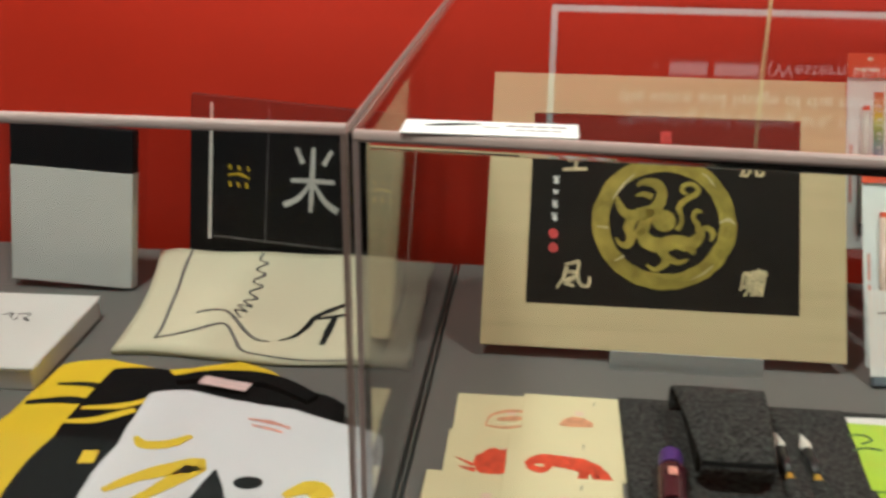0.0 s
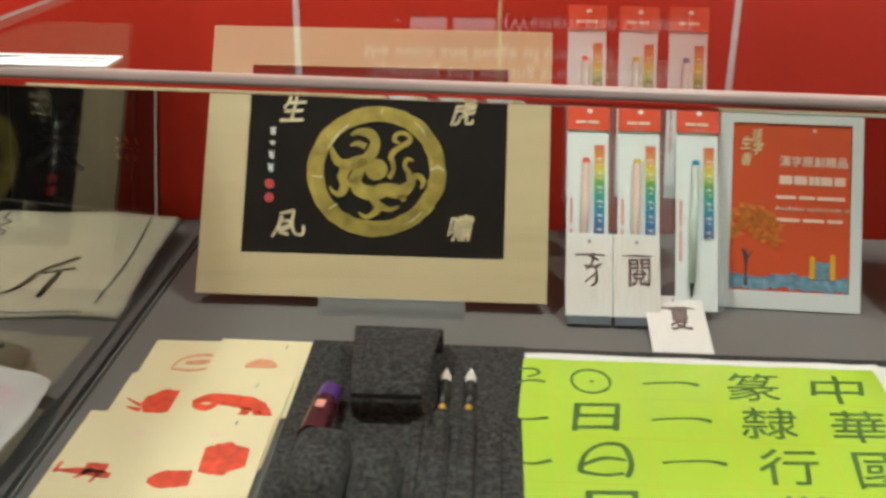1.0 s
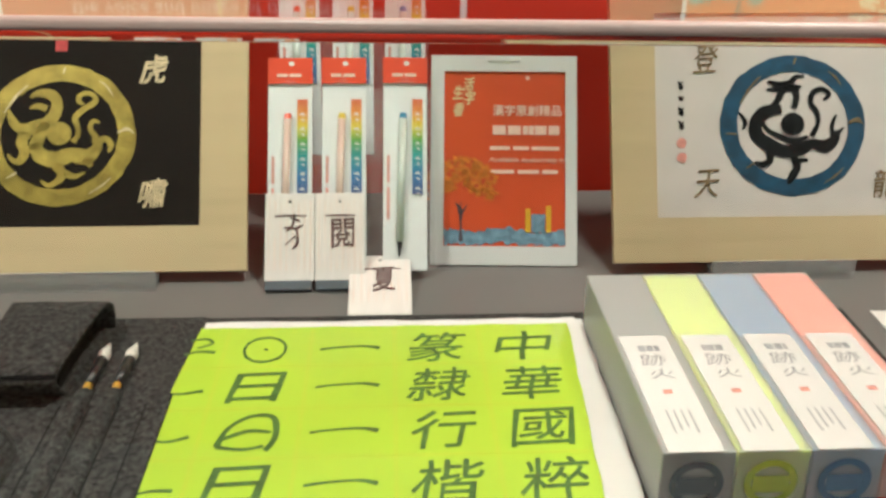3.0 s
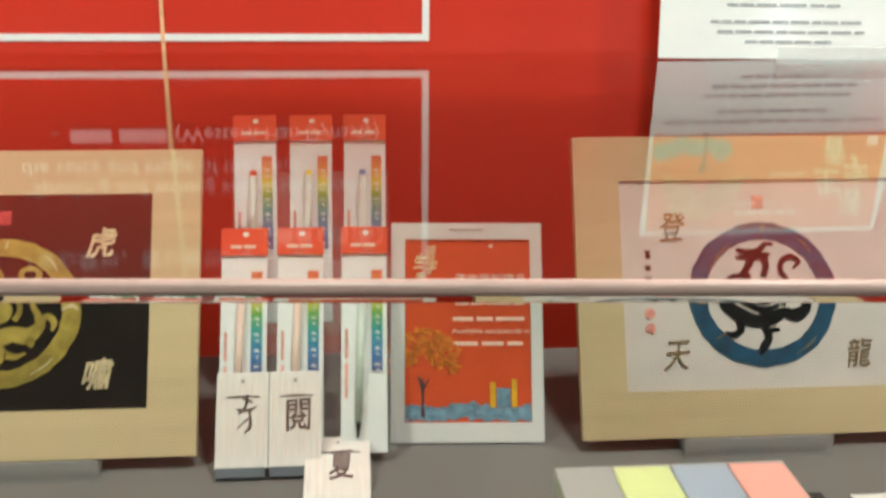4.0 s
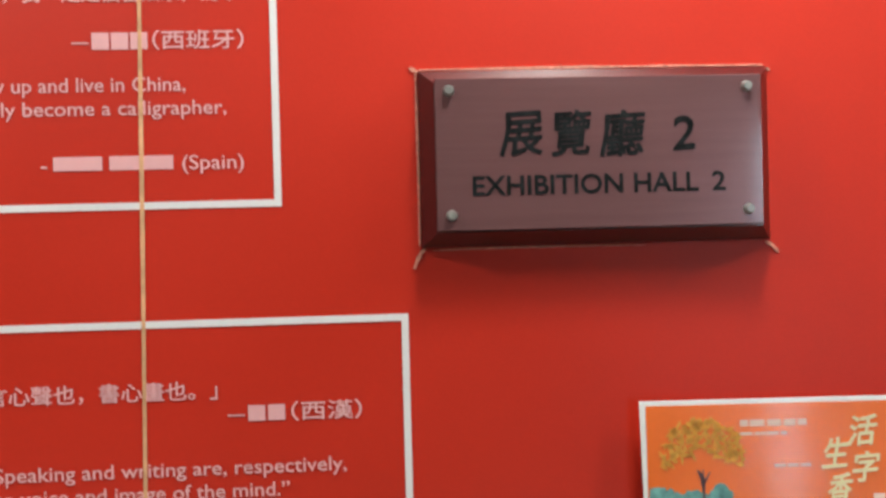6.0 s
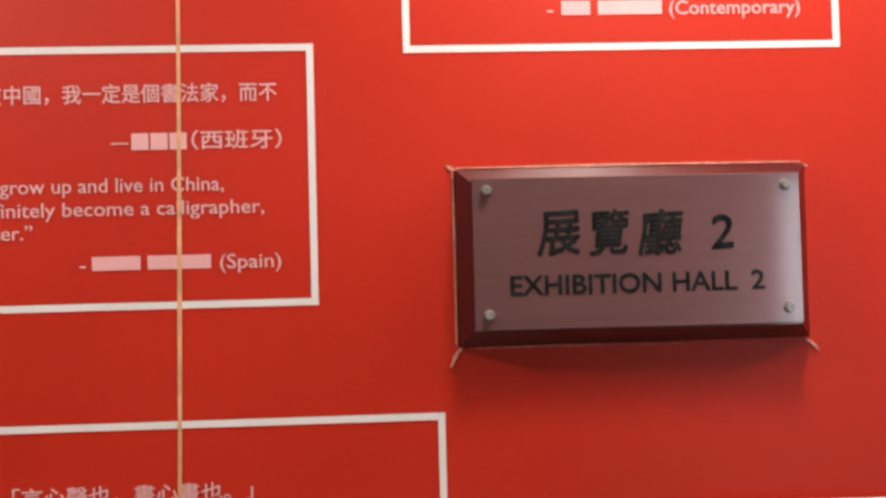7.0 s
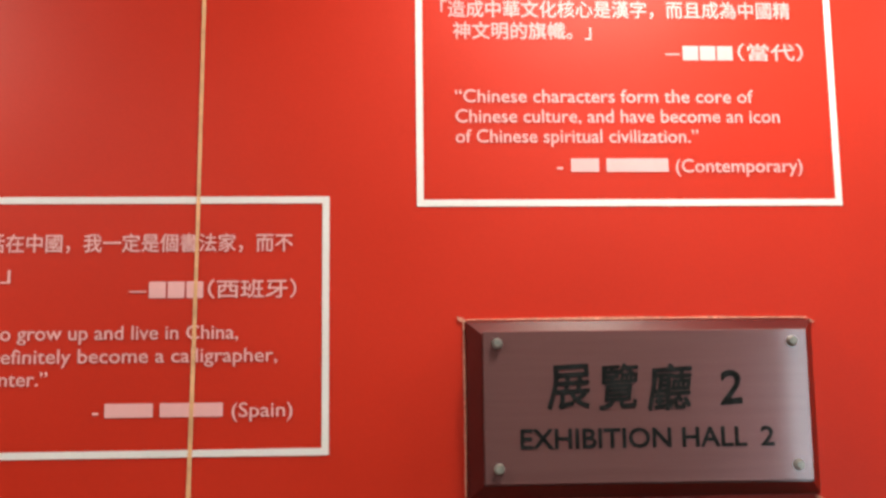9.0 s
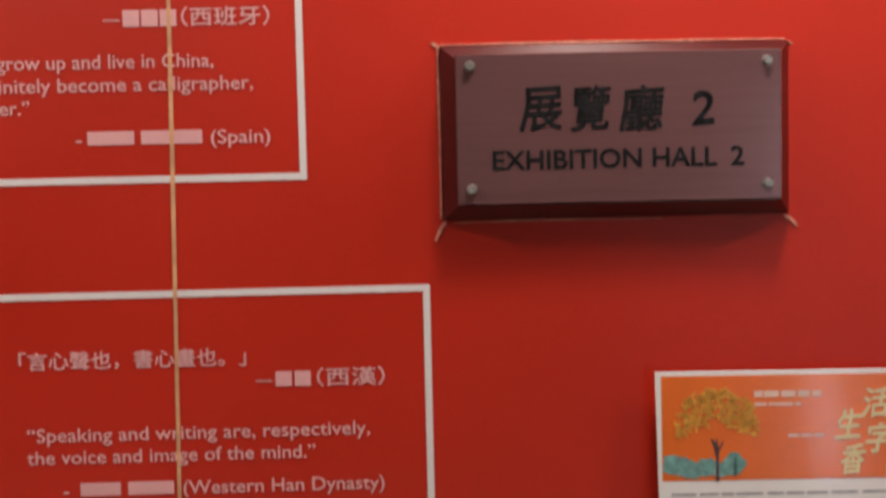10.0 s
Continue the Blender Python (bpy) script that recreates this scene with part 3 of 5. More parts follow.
notice = thing("lid_notice", pose(-0.600, -0.592, LID + 0.0006), "small white paper notice lying on the acrylic lid", "notice")
part("sheet", slab(-0.0555, 0.0555, -0.0165, 0.0165, 0, 0.0006), WHITE, notice)
part("emblem", strokes_bm([[(-0.042, 0.002, 0.001), (-0.028, 0.006, 0.003), (-0.006, 0.009, 0.001)], [(-0.006, 0.002, 0.0006), (0.006, 0.001, 0.0006)]], flat, 0.0007, 0.0002), INK, notice)
for rows in (word_bars(0.010, 0.050, 0.005, 0.008, 4, 3), word_bars(0.016, 0.046, -0.004, -0.002, 4, 4)):
    part("text_bar", bars_bm(rows, flat, 0.0007, 0.0002), GREYINK, notice)

# ---- framed prints ----
def motif(runs, cx, cy, rx, ry):
    """Brush runs drawn round a medallion's middle, brought to a unit circle."""
    return [[((x - cx) / rx, (cy - y) / ry, w / rx) for x, y, w in run] for run in runs]

WIND = [[(-16, 17, 2), (0, 21, 3), (9, 22, 3), (7, 4, 3), (11, -14, 3), (24, -19, 3), (29, -12, 3), (28, -2, 2)], [(-12, 14, 4), (-18, -6, 3), (-29, -24, 2)], [(-14, 3, 2), (0, 5, 3), (4, -2, 3), (-6, -8, 5), (-14, -14, 4), (2, -19, 3)]]
TIGER = motif([
    [(292, 138, 2), (304, 131, 6), (324, 133, 9), (335, 146, 9), (332, 165, 10), (320, 180, 11), (304, 186, 12), (288, 190, 10), (272, 186, 8), (262, 172, 6), (257, 157, 2)],
    [(291, 156, 2), (304, 152, 5), (319, 157, 6)], [(318, 178, 8), (311, 196, 9), (304, 212, 11), (300, 226, 9)],
    [(286, 196, 10), (280, 211, 9), (285, 228, 8), (278, 242, 7), (266, 240, 4), (258, 230, 2)],
    [(298, 214, 8), (312, 234, 13), (336, 240, 14), (360, 233, 13), (384, 236, 13), (400, 224, 9), (405, 211, 6), (416, 207, 5), (424, 217, 5), (420, 229, 2)],
    [(384, 240, 8), (393, 252, 4)], [(398, 214, 5), (398, 203, 5), (390, 190, 4), (394, 178, 4), (405, 180, 2)],
    [(362, 212, 5), (370, 200, 4), (369, 186, 4), (365, 172, 5), (378, 158, 5), (394, 148, 5), (397, 138, 4), (385, 131, 4), (372, 135, 4), (370, 145, 4), (379, 149, 2)],
    [(335, 250, 7), (346, 262, 8), (340, 275, 6), (325, 282, 4), (312, 274, 2)], [(350, 262, 6), (366, 268, 5), (383, 262, 2)]], 340, 200, 123, 116)
DRAGON = motif([
    [(1352, 208, 3), (1372, 214, 6), (1392, 211, 6), (1403, 200, 4), (1418, 201, 2)], [(1350, 222, 2), (1370, 222, 5), (1392, 221, 6), (1412, 217, 2)],
    [(1378, 224, 7), (1370, 240, 6), (1361, 252, 6)], [(1398, 215, 7), (1403, 236, 6), (1397, 256, 5)],
    [(1376, 257, 8), (1346, 262, 12), (1330, 281, 12), (1331, 301, 12), (1351, 318, 13), (1380, 330, 12), (1410, 325, 12), (1430, 317, 9), (1450, 322, 12), (1468, 311, 9), (1476, 294, 4)],
    [(1340, 274, 3), (1350, 292, 4), (1372, 304, 5), (1396, 312, 6), (1422, 304, 3)], [(1352, 325, 8), (1353, 345, 6), (1339, 353, 6), (1327, 347, 2)],
    [(1395, 338, 7), (1401, 358, 7), (1391, 375, 7), (1384, 387, 2)], [(1402, 346, 5), (1421, 345, 3)],
    [(1428, 304, 5), (1440, 282, 4), (1438, 262, 5), (1428, 246, 5), (1432, 229, 5), (1448, 222, 5), (1461, 231, 4), (1451, 241, 2)],
    [(1467, 310, 5), (1465, 286, 4), (1473, 267, 2)], [(1474, 300, 4), (1486, 289, 2)], [(1300, 262, 2), (1311, 278, 4), (1306, 292, 2)]], 1395, 285, 128, 122)

def easel(x, y, w, lean):
    """A clear bent stand whose ledge carries a frame."""
    t = thing("easel_stand", pose(x, y, TZ), "low clear acrylic easel stand on the grey table", "easel", "easels")
    part("foot", slab(-w, w, -0.012, 0.16, 0.0, 0.003, 0.0005), ACRYL2, t)
    part("ledge", slab(-w, w, -0.016, 0.020, 0.0085, 0.0115, 0.0005), ACRYL2, t)
    part("lip", slab(-w, w, -0.019, -0.0162, 0.0, 0.0225, 0.0005), LIP, t)
    part("back_rest", slab(-w, w, 0.0135, 0.0160, 0.006, 0.20, 0.0005), ACRYL2, t, m=pose(0, 0.003, 0.0075, lean))

def framed_print(x, y, lean, label, beast, girth, ground, ring_mat, beast_mat, chars, char_mat, sig_mat, seal_mat, stroke, drawn=()):
    t = thing("framed_print", pose(x, y, 0.970, lean), label, "framed print", "framed prints")
    part("mount", ring_plate(0, 0.394, 0, 0.315, 0.048, 0.345, 0.048, 0.268, 0, 0.010), MAPLE, t, "pale maple mount board")
    part("picture", slab(0.046, 0.347, 0.0025, 0.009, 0.046, 0.270), ground, t)
    f = lambda a, b, d: (a, 0.0025 - d, b)
    part("ring", disc_bm(0.1975, 0.146, 0.0795, 0.0762, f, n=64, inner=0.765, rag=0.012), ring_mat, t)
    part("beast_motif", strokes_bm([[(a, b, w * girth) for a, b, w in run] for run in beast], f, 0.0003, 0.0006, (0.1975, 0.146), (0.079, 0.076), 0.05), beast_mat, t)
    part("ball", disc_bm(0.1975, 0.1475, 0.0128, 0.0125, f, off=0.001, n=24), beast_mat, t)
    for run in [[(0.140, 0.170, 0.0005), (0.152, 0.188, 0.0012), (0.164, 0.200, 0.0004)], [(0.252, 0.188, 0.0004), (0.246, 0.198, 0.001), (0.238, 0.204, 0.0004)], [(0.124, 0.138, 0.0006), (0.136, 0.137, 0.001)], [(0.145, 0.100, 0.0005), (0.155, 0.106, 0.001)], [(0.258, 0.148, 0.001), (0.268, 0.152, 0.002), (0.275, 0.147, 0.0006)], [(0.230, 0.083, 0.0004), (0.244, 0.092, 0.0009), (0.252, 0.100, 0.0004)], [(0.20, 0.212, 0.0005), (0.202, 0.219, 0.0011)]]:
        part("highlight", strokes_bm([run], f, 0.0012, 0.0003, rag=0.4), char_mat, t)
    for body, cx, cz, sl in chars:
        part("character", sign_bm(body, cx, cz, 0.026, 0.030, f, 0.0003, 0.0006, stroke, sl), char_mat, t)
    for cx, cz, runs in drawn:
        part("character", strokes_bm(runs, f, 0.0003, 0.0006, (cx, cz), (0.00062, 0.00066), 0.08), char_mat, t)
    for k, cz in enumerate((0.190, 0.176, 0.162, 0.147)):
        s = 0.0045 if k != 1 else 0.002
        part("signature_mark", strokes_bm([[(0.073, cz + s, 0.0009), (0.0765, cz, 0.0015), (0.079, cz - s * 0.6, 0.0008)], [(0.079, cz + s, 0.0006), (0.0745, cz - s * 0.4, 0.0013), (0.078, cz - s, 0.0009)]], f, rag=0.3), sig_mat, t)
    for cz in (0.128, 0.112):
        part("seal", disc_bm(0.076, cz, 0.0056, 0.0056, f, n=12, rag=0.12), seal_mat, t)
    part("seal", bars_bm([(0.191, 0.2035, 0.237, 0.251)], f), seal_mat, t)
    return t

framed_print(-0.628, -0.208, -31.2, "pale wood frame with gold beast medallion on black cloth", TIGER, 1.0, BLACKART, GOLD, GOLD, (("生", 0.099, 0.217, 0.1), ("虎", 0.295, 0.217, 0.1), ("嘯", 0.296, 0.083, 0.1)), GOLDLIGHT, WHITE, CINNABAR, 0.024, [(0.100, 0.082, WIND)])
framed_print(0.1535, -0.203, -25.5, "pale wood frame with blue beast medallion on white silk", DRAGON, 1.0, SILK, BLUE, INK, (("登", 0.104, 0.219, 0.1), ("天", 0.103, 0.084, 0.1), ("龍", 0.298, 0.083, 0.1)), BRONZE, INK, PALESEAL, 0.002)
easel(-0.405, -0.208, 0.081, -31.2)
easel(0.331, -0.203, 0.077, -25.5)

# ---- orange sign in a white plastic holder ----
sign = thing("sign_holder", pose(-0.042, -0.174, TZ + 0.002, -27.7, 0, -3), "white plastic sign holder with orange printed card", "sign")
part("frame", ring_plate(0, 0.160, 0, 0.231, 0.0145, 0.1475, 0.0205, 0.2135, 0, 0.008), PLASTIC, sign, "white plastic rim")
part("card", slab(0.013, 0.149, 0.0022, 0.0060, 0.019, 0.215), ORANGE, sign, "orange printed card")
part("clip_tab", slab(0.062, 0.098, -0.0015, 0.0, 0.224, 0.2285, 0.0005), PLASTIC, sign)
part("hinge_foot", slab(0.05, 0.11, -0.001, 0.001, -0.137, 0.0, 0.0005), PLASTIC, sign, m=pose(0, 0.0095, 0.15, 50))
fs = lambda a, b, d: (a, 0.0022 - d, b)

def tree_print(t, cx, base, h, face, leafmat, seed):
    r = random.Random(seed)
    part("tree_trunk", strokes_bm([[(cx, base, 0.0022 * h / 0.1), (cx, base + h * 0.2, 0.0012 * h / 0.1), (cx - 0.001, base + h * 0.36, 0.0024 * h / 0.1), (cx - h * 0.06, base + h * 0.44, 0.0006)], [(cx, base + h * 0.3, 0.0012), (cx + h * 0.07, base + h * 0.42, 0.0005)], [(cx, base + h * 0.3, 0.001), (cx, base + h * 0.45, 0.0004)]], face, rag=0.2), TRUNK, t)
    runs = []
    for _ in range(260):
        a, q = r.uniform(-0.35, math.pi + 0.35), math.sqrt(r.uniform(0.03, 1))
        px, py = cx + math.cos(a) * q * h * 0.43, base + h * 0.60 + math.sin(a) * q * h * 0.37
        b = r.uniform(0, math.pi)
        l = h * r.uniform(0.02, 0.055)
        runs.append([(px - l * math.cos(b), py - l * math.sin(b), h * 0.004), (px, py, h * 0.014), (px + l * math.cos(b), py + l * math.sin(b), h * 0.004)])
    part("tree_leaves", strokes_bm(runs, face, 0.0006, 0.0002, fine=2), leafmat, t)

tree_print(sign, 0.0335, 0.026, 0.095, fs, LEAFORANGE, 5)
part("water_print", strokes_bm([[(0.0150, 0.030, 0.009), (0.03, 0.031, 0.008), (0.05, 0.029, 0.007), (0.075, 0.033, 0.009), (0.095, 0.031, 0.0085), (0.12, 0.029, 0.007), (0.147, 0.031, 0.009)]], fs, 0.0004, 0.0002, rag=0.25, fine=7), SKYBLUE, sign)
part("tower_print", bars_bm([(0.104, 0.1095, 0.036, 0.062), (0.1265, 0.132, 0.036, 0.065)], fs, 0.0007), YELLOWPRINT, sign)
part("tower_print", bars_bm([(0.1105, 0.1255, 0.036, 0.056)], fs, 0.0007), SKYBLUE, sign)
for body, cx, cz in (("活", 0.0415, 0.199), ("字", 0.0425, 0.184), ("生", 0.0300, 0.190), ("香", 0.0305, 0.171)):
    part("character", sign_bm(body, cx, cz, 0.011, 0.0145, fs, bold=0.02, slant=0.1), CREAMPRINT, sign)
part("text_line", line_bm("漢字原創精品", 0.068, 0.143, 0.1655, 0.0128, fs, bold=0.02), PALEPRINT, sign)
part("text_bar", bars_bm(word_bars(0.068, 0.143, 0.1435, 0.1535, 6, 2), fs), PALEPRINT, sign)
for rows in (word_bars(0.065, 0.146, 0.1265, 0.1305, 3, 7), word_bars(0.066, 0.142, 0.1005, 0.1045, 3, 9)):
    part("text_bar", bars_bm(rows, fs), PALEPRINT, sign)
part("text_line", line_bm("Available exclusively in", 0.064, 0.147, 0.1135, 0.0068, fs, bold=0.01), PALEPRINT, sign)
part("hole", disc_bm(0.106, 0.2065, 0.0025, 0.002, fs, n=14), PALEPRINT, sign)

# ---- pen packs on a two-tier clear stand ----
stand = thing("pen_stand", pose(-0.125, -0.20, TZ), "two-tier clear acrylic stand holding pen packs", "stand")
part("front_tier", slab(-0.088, 0.088, 0.0, 0.0025, 0, 0.20, 0.0004), ACRYL2, stand, m=pose(0, -0.0020, 0.009, -34))
part("rear_tier", slab(-0.088, 0.088, 0.0, 0.0025, 0, 0.17, 0.0004), ACRYL2, stand, m=pose(0, 0.153, 0.086, -25))
part("rear_ledge", slab(-0.088, 0.088, 0.125, 0.156, 0.0830, 0.0855, 0.0004), ACRYL2, stand)
part("back_leg", slab(-0.088, -0.080, 0.157, 0.160, 0, 0.0855, 0.0004), ACRYL2, stand)
part("back_leg", slab(0.080, 0.088, 0.157, 0.160, 0, 0.0855, 0.0004), ACRYL2, stand)

def pen_pack(m, tip, barrel, tilt_strip, label):
    t = thing("pen_pack", m, label, "pen pack", "pen packs")
    bm = bmesh.new()
    w, h = 0.0235, 0.234
    grid = []
    for j in range(25):
        row = []
        for i in range(7):
            u, v = i / 6, j / 24
            edge = math.sin(math.pi * u) * min(1, 6 * v, 5 * (1 - v) + 0.1)
            row.append(bm.verts.new(((u * 2 - 1) * w * (1 + 0.03 * math.sin(9 * v)), -0.0052 * edge - 0.0006 * noise.noise((u * 4, v * 14, m.translation.x * 9)), v * h)))
        grid.append(row)
    for a, b in zip(grid, grid[1:]):
        for i in range(6):
            bm.faces.new((a[i], a[i + 1], b[i + 1], b[i]))
    pouch = part("film_front", bm, FILM, t, "clear creased film", smooth=True)
    pouch.visible_shadow = False
    part("pouch_back", slab(-w, w, 0.0002, 0.0012, 0.0, h, 0.0003), POUCH, t)
    part("header", slab(-w - 0.0006, w + 0.0006, -0.0030, -0.0016, h - 0.029, h + 0.0005, 0.0004), REDHEAD, t, "red card header")
    part("header_print", bars_bm(word_bars(-0.014, 0.014, h - 0.0215, h - 0.0180, 2, 5), lambda a, b, d: (a, -0.0031 - d, b)), PALEPRINT, t)
    part("hang_hole", disc_bm(0.0015, h - 0.0065, 0.0032, 0.0026, lambda a, b, d: (a, -0.0031 - d, b), n=14), WHITE, t)
    part("colour_strip", slab(0.0075, 0.0188, -0.0010, -0.0002, 0.082, 0.188), SPECTRUM, t, "rainbow printed strip")
    part("strip_print", strokes_bm([[(0.011, 0.170 - 0.0165 * k, 0.0005), (0.0135, 0.172 - 0.0165 * k, 0.0011), (0.016, 0.169 - 0.0165 * k, 0.0005)] for k in range(6)] + [[(0.0125, 0.166 - 0.0165 * k, 0.0006), (0.0155, 0.164 - 0.0165 * k, 0.001)] for k in range(6)], lambda a, b, d: (a, -0.0011 - d, b), rag=0.3, fine=2), WHITE, t)
    pen = part("pen", rod(0.0040, 0.0042, 0.030, 0.165, 14, m=pose(-0.0065, -0.0004, 0, 0, 1.5, 0) @ pose(0, -0.003, 0)), barrel, t, "slim pen barrel", smooth=True)
    part("pen_end", rod(0.0043, 0.0036, 0.165, 0.171, 14, m=pose(-0.0065, -0.0004, 0, 0, 1.5, 0) @ pose(0, -0.003, 0)), tip, pen, "coloured pen end")
    part("pen_tip", rod(0.0008, 0.0030, 0.014, 0.030, 12, m=pose(-0.0065, -0.0004, 0, 0, 1.5, 0) @ pose(0, -0.003, 0)), BLACKPL, pen, "dark pen tip")
    part("side_print", bars_bm([(-0.0195, -0.0165, 0.055, 0.09), (-0.0195, -0.0165, 0.095, 0.125)], lambda a, b, d: (a, 0.0001 - d, b)), PALESEAL, t)
    return t

for x, tip, barrel, lean in ((-0.1900, PENTIPRED, PENRED, 0.0), (-0.1330, PENTIPYEL, PENRED, 0.3), (-0.0690, PENTIPBLU, PENCLEAR, 1.0)):
    pen_pack(pose(x, -0.2065, TZ + 0.0105, -34, lean), tip, barrel, 0, "clear pen pack with red header on the lower tier")
for x, tip, barrel, lean in ((-0.1850, PENTIPRED, PENCLEAR, -0.6), (-0.1255, PENTIPYEL, PENCLEAR, 0.4), (-0.0660, PENTIPBLU, PENCLEAR, 0.8)):
    pen_pack(pose(x, -0.051, TZ + 0.0870, -25, lean), tip, barrel, 0, "clear pen pack with red header on the upper tier")

# ---- small ribbed cards ----
def small_card(m, w, h, runs, body, label, foot=True):
    t = thing("calligraphy_card", m, label, "card", "small cards")
    part("card", slab(-w / 2, w / 2, 0, 0.0016, 0.010 if foot else 0.0, h, 0.0004), RIBBED, t, "ribbed white paper card")
    if foot:
        part("foot", slab(-w / 2 + 0.001, w / 2 - 0.002, -0.0035, 0.0045, 0.0, 0.0102, 0.0008), SMOKE, t, "smoky clear plastic foot")
    part("hanger_line", strokes_bm([[(-w * 0.30, h * 0.76, 0.0006), (0, h * 0.765, 0.0009), (w * 0.34, h * 0.76, 0.0006)]], rag=0.2), BROWNINK, t)
    part("pin", disc_bm(0.0, h * 0.91, 0.0016, 0.0016, n=10), GREYINK, t)
    faint = [[(-w * 0.42 + w * 0.12 * k, h * 0.94 - 0.002 * (k % 3), 0.0003), (-w * 0.42 + w * 0.12 * k, h * 0.2, 0.0003)] for k in range(8)]
    part("faint_script", strokes_bm(faint, rag=0.5, thick=0.0002), PALEPRINT, t)
    if body:
        part("character", sign_bm(body, w * 0.06, h * 0.58, w * (0.46 if h > 0.1 else 0.36), 0.031 if h > 0.1 else 0.038, bold=0.008, slant=-0.05), BROWNINK, t)
    else:
        part("character", strokes_bm(runs, rag=0.2), BROWNINK, t)

small_card(pose(-0.1885, -0.2335, TZ + 0.002, -38), 0.0512, 0.1045, [[(0.000, 0.078, 0.0008), (0.010, 0.074, 0.0012)], [(0.005, 0.082, 0.0007), (0.003, 0.070, 0.0013), (-0.004, 0.062, 0.0006)], [(-0.006, 0.067, 0.0008), (0.006, 0.066, 0.0014), (0.014, 0.070, 0.0007)], [(0.007, 0.066, 0.001), (0.008, 0.050, 0.0014), (0.002, 0.044, 0.0006)], [(0.006, 0.058, 0.0009), (-0.005, 0.048, 0.0006)]], "", "ribbed white card with brush-written character in clear foot")
small_card(pose(-0.1365, -0.2335, TZ + 0.002, -38), 0.0512, 0.1045, [], "閱", "ribbed white card with brush-written character in clear foot")
small_card(pose(-0.0950, -0.2865, TZ + 0.0004, -77, 0, 0), 0.0635, 0.096, [], "夏", "small ribbed card with brush character leaning by pen packs", foot=False)

# ---- standing advertisement on the lid ----
AD = -4.0
ad = thing("advert_card", pose(0.283, 0.078, LID + 0.002, AD, 0.6, 0) @ Matrix.Scale(1.1445, 4), "white card with orange tree print standing on the lid", "advert card")
fa = lambda a, b, d: (a, -d, b)
adbm = slab(0, 0.276, 0, 0.0012, 0, 0.194, 0.0003)
for v in adbm.verts:
    v.co.x -= 0.004 * (v.co.z / 0.194) * (1 if v.co.x < 0.1 else 3.0)
part("card", adbm, GLOSSCARD, ad, "white printed card")
part("print_panel", bars_bm([(0.0025, 0.2590, 0.080, 0.189)], fa, 0.0001, 0.0003), ORANGE2, ad, "orange printed panel")
fp = lambda a, b, d: (a, -0.0004 - d, b)
tree_print(ad, 0.060, 0.079, 0.100, fp, LEAFGOLD, 11)
part("water_print", strokes_bm([[(0.0035, 0.098, 0.0085), (0.02, 0.096, 0.010), (0.035, 0.091, 0.008), (0.05, 0.094, 0.009), (0.068, 0.091, 0.007), (0.078, 0.097, 0.012), (0.087, 0.091, 0.006)]], fp, 0.0003, 0.0002, rag=0.2, fine=7), TEAL, ad)
for body, cx, cz, w in (("活", 0.229, 0.159, 0.028), ("字", 0.231, 0.122, 0.026), ("生", 0.200, 0.137, 0.026), ("香", 0.203, 0.100, 0.024)):
    part("character", sign_bm(body, cx, cz, w, 0.030, fp, bold=0.022, slant=0.12), CREAMPRINT, ad)
part("seal", bars_bm([(0.238, 0.250, 0.083, 0.094)], fp), PALEPRINT, ad)
part("text_bar", bars_bm(word_bars(0.100, 0.172, 0.166, 0.1725, 5, 21), fp, thick=0.0002), PALEPRINT, ad)
for rows in (word_bars(0.100, 0.150, 0.157, 0.160, 5, 22), word_bars(0.135, 0.175, 0.124, 0.127, 3, 23)):
    part("text_bar", bars_bm(rows, fp, thick=0.0002), PALEPRINT, ad)
for k, (a, b, z, n) in enumerate(((0.012, 0.255, 0.0655, 9), (0.068, 0.190, 0.0545, 6), (0.052, 0.215, 0.0375, 9), (0.060, 0.218, 0.0275, 8), (0.090, 0.185, 0.0175, 5))):
    part("text_bar", bars_bm(word_bars(a, b, z - 0.0013, z + 0.0015, n, 30 + k), fa, thick=0.0002), LIGHTINK, ad)
holder = thing("card_holder", pose(0.498, 0.070, LID) @ Matrix.Scale(1.1445, 4), "clear bent acrylic card holder on the lid", "card holder")
part("lip", slab(-0.072, 0.09, -0.0155, -0.0130, 0.002, 0.020, 0.0004), LIP, holder, m=pose(0, 0, 0, 12))
part("base", slab(-0.072, 0.09, -0.07, 0.022, 0.0, 0.002, 0.0004), ACRYL2, holder)
part("back_rest", slab(-0.072, 0.09, 0.0145, 0.0165, 0.0, 0.12, 0.0004), ACRYL2, holder, m=pose(0, -0.003, 0.002, AD))

# ---- stamped cards ----
def rect_flat(w, d, h):
    return slab(-w / 2, w / 2, -d / 2, d / 2, 0, h, 0.0003)

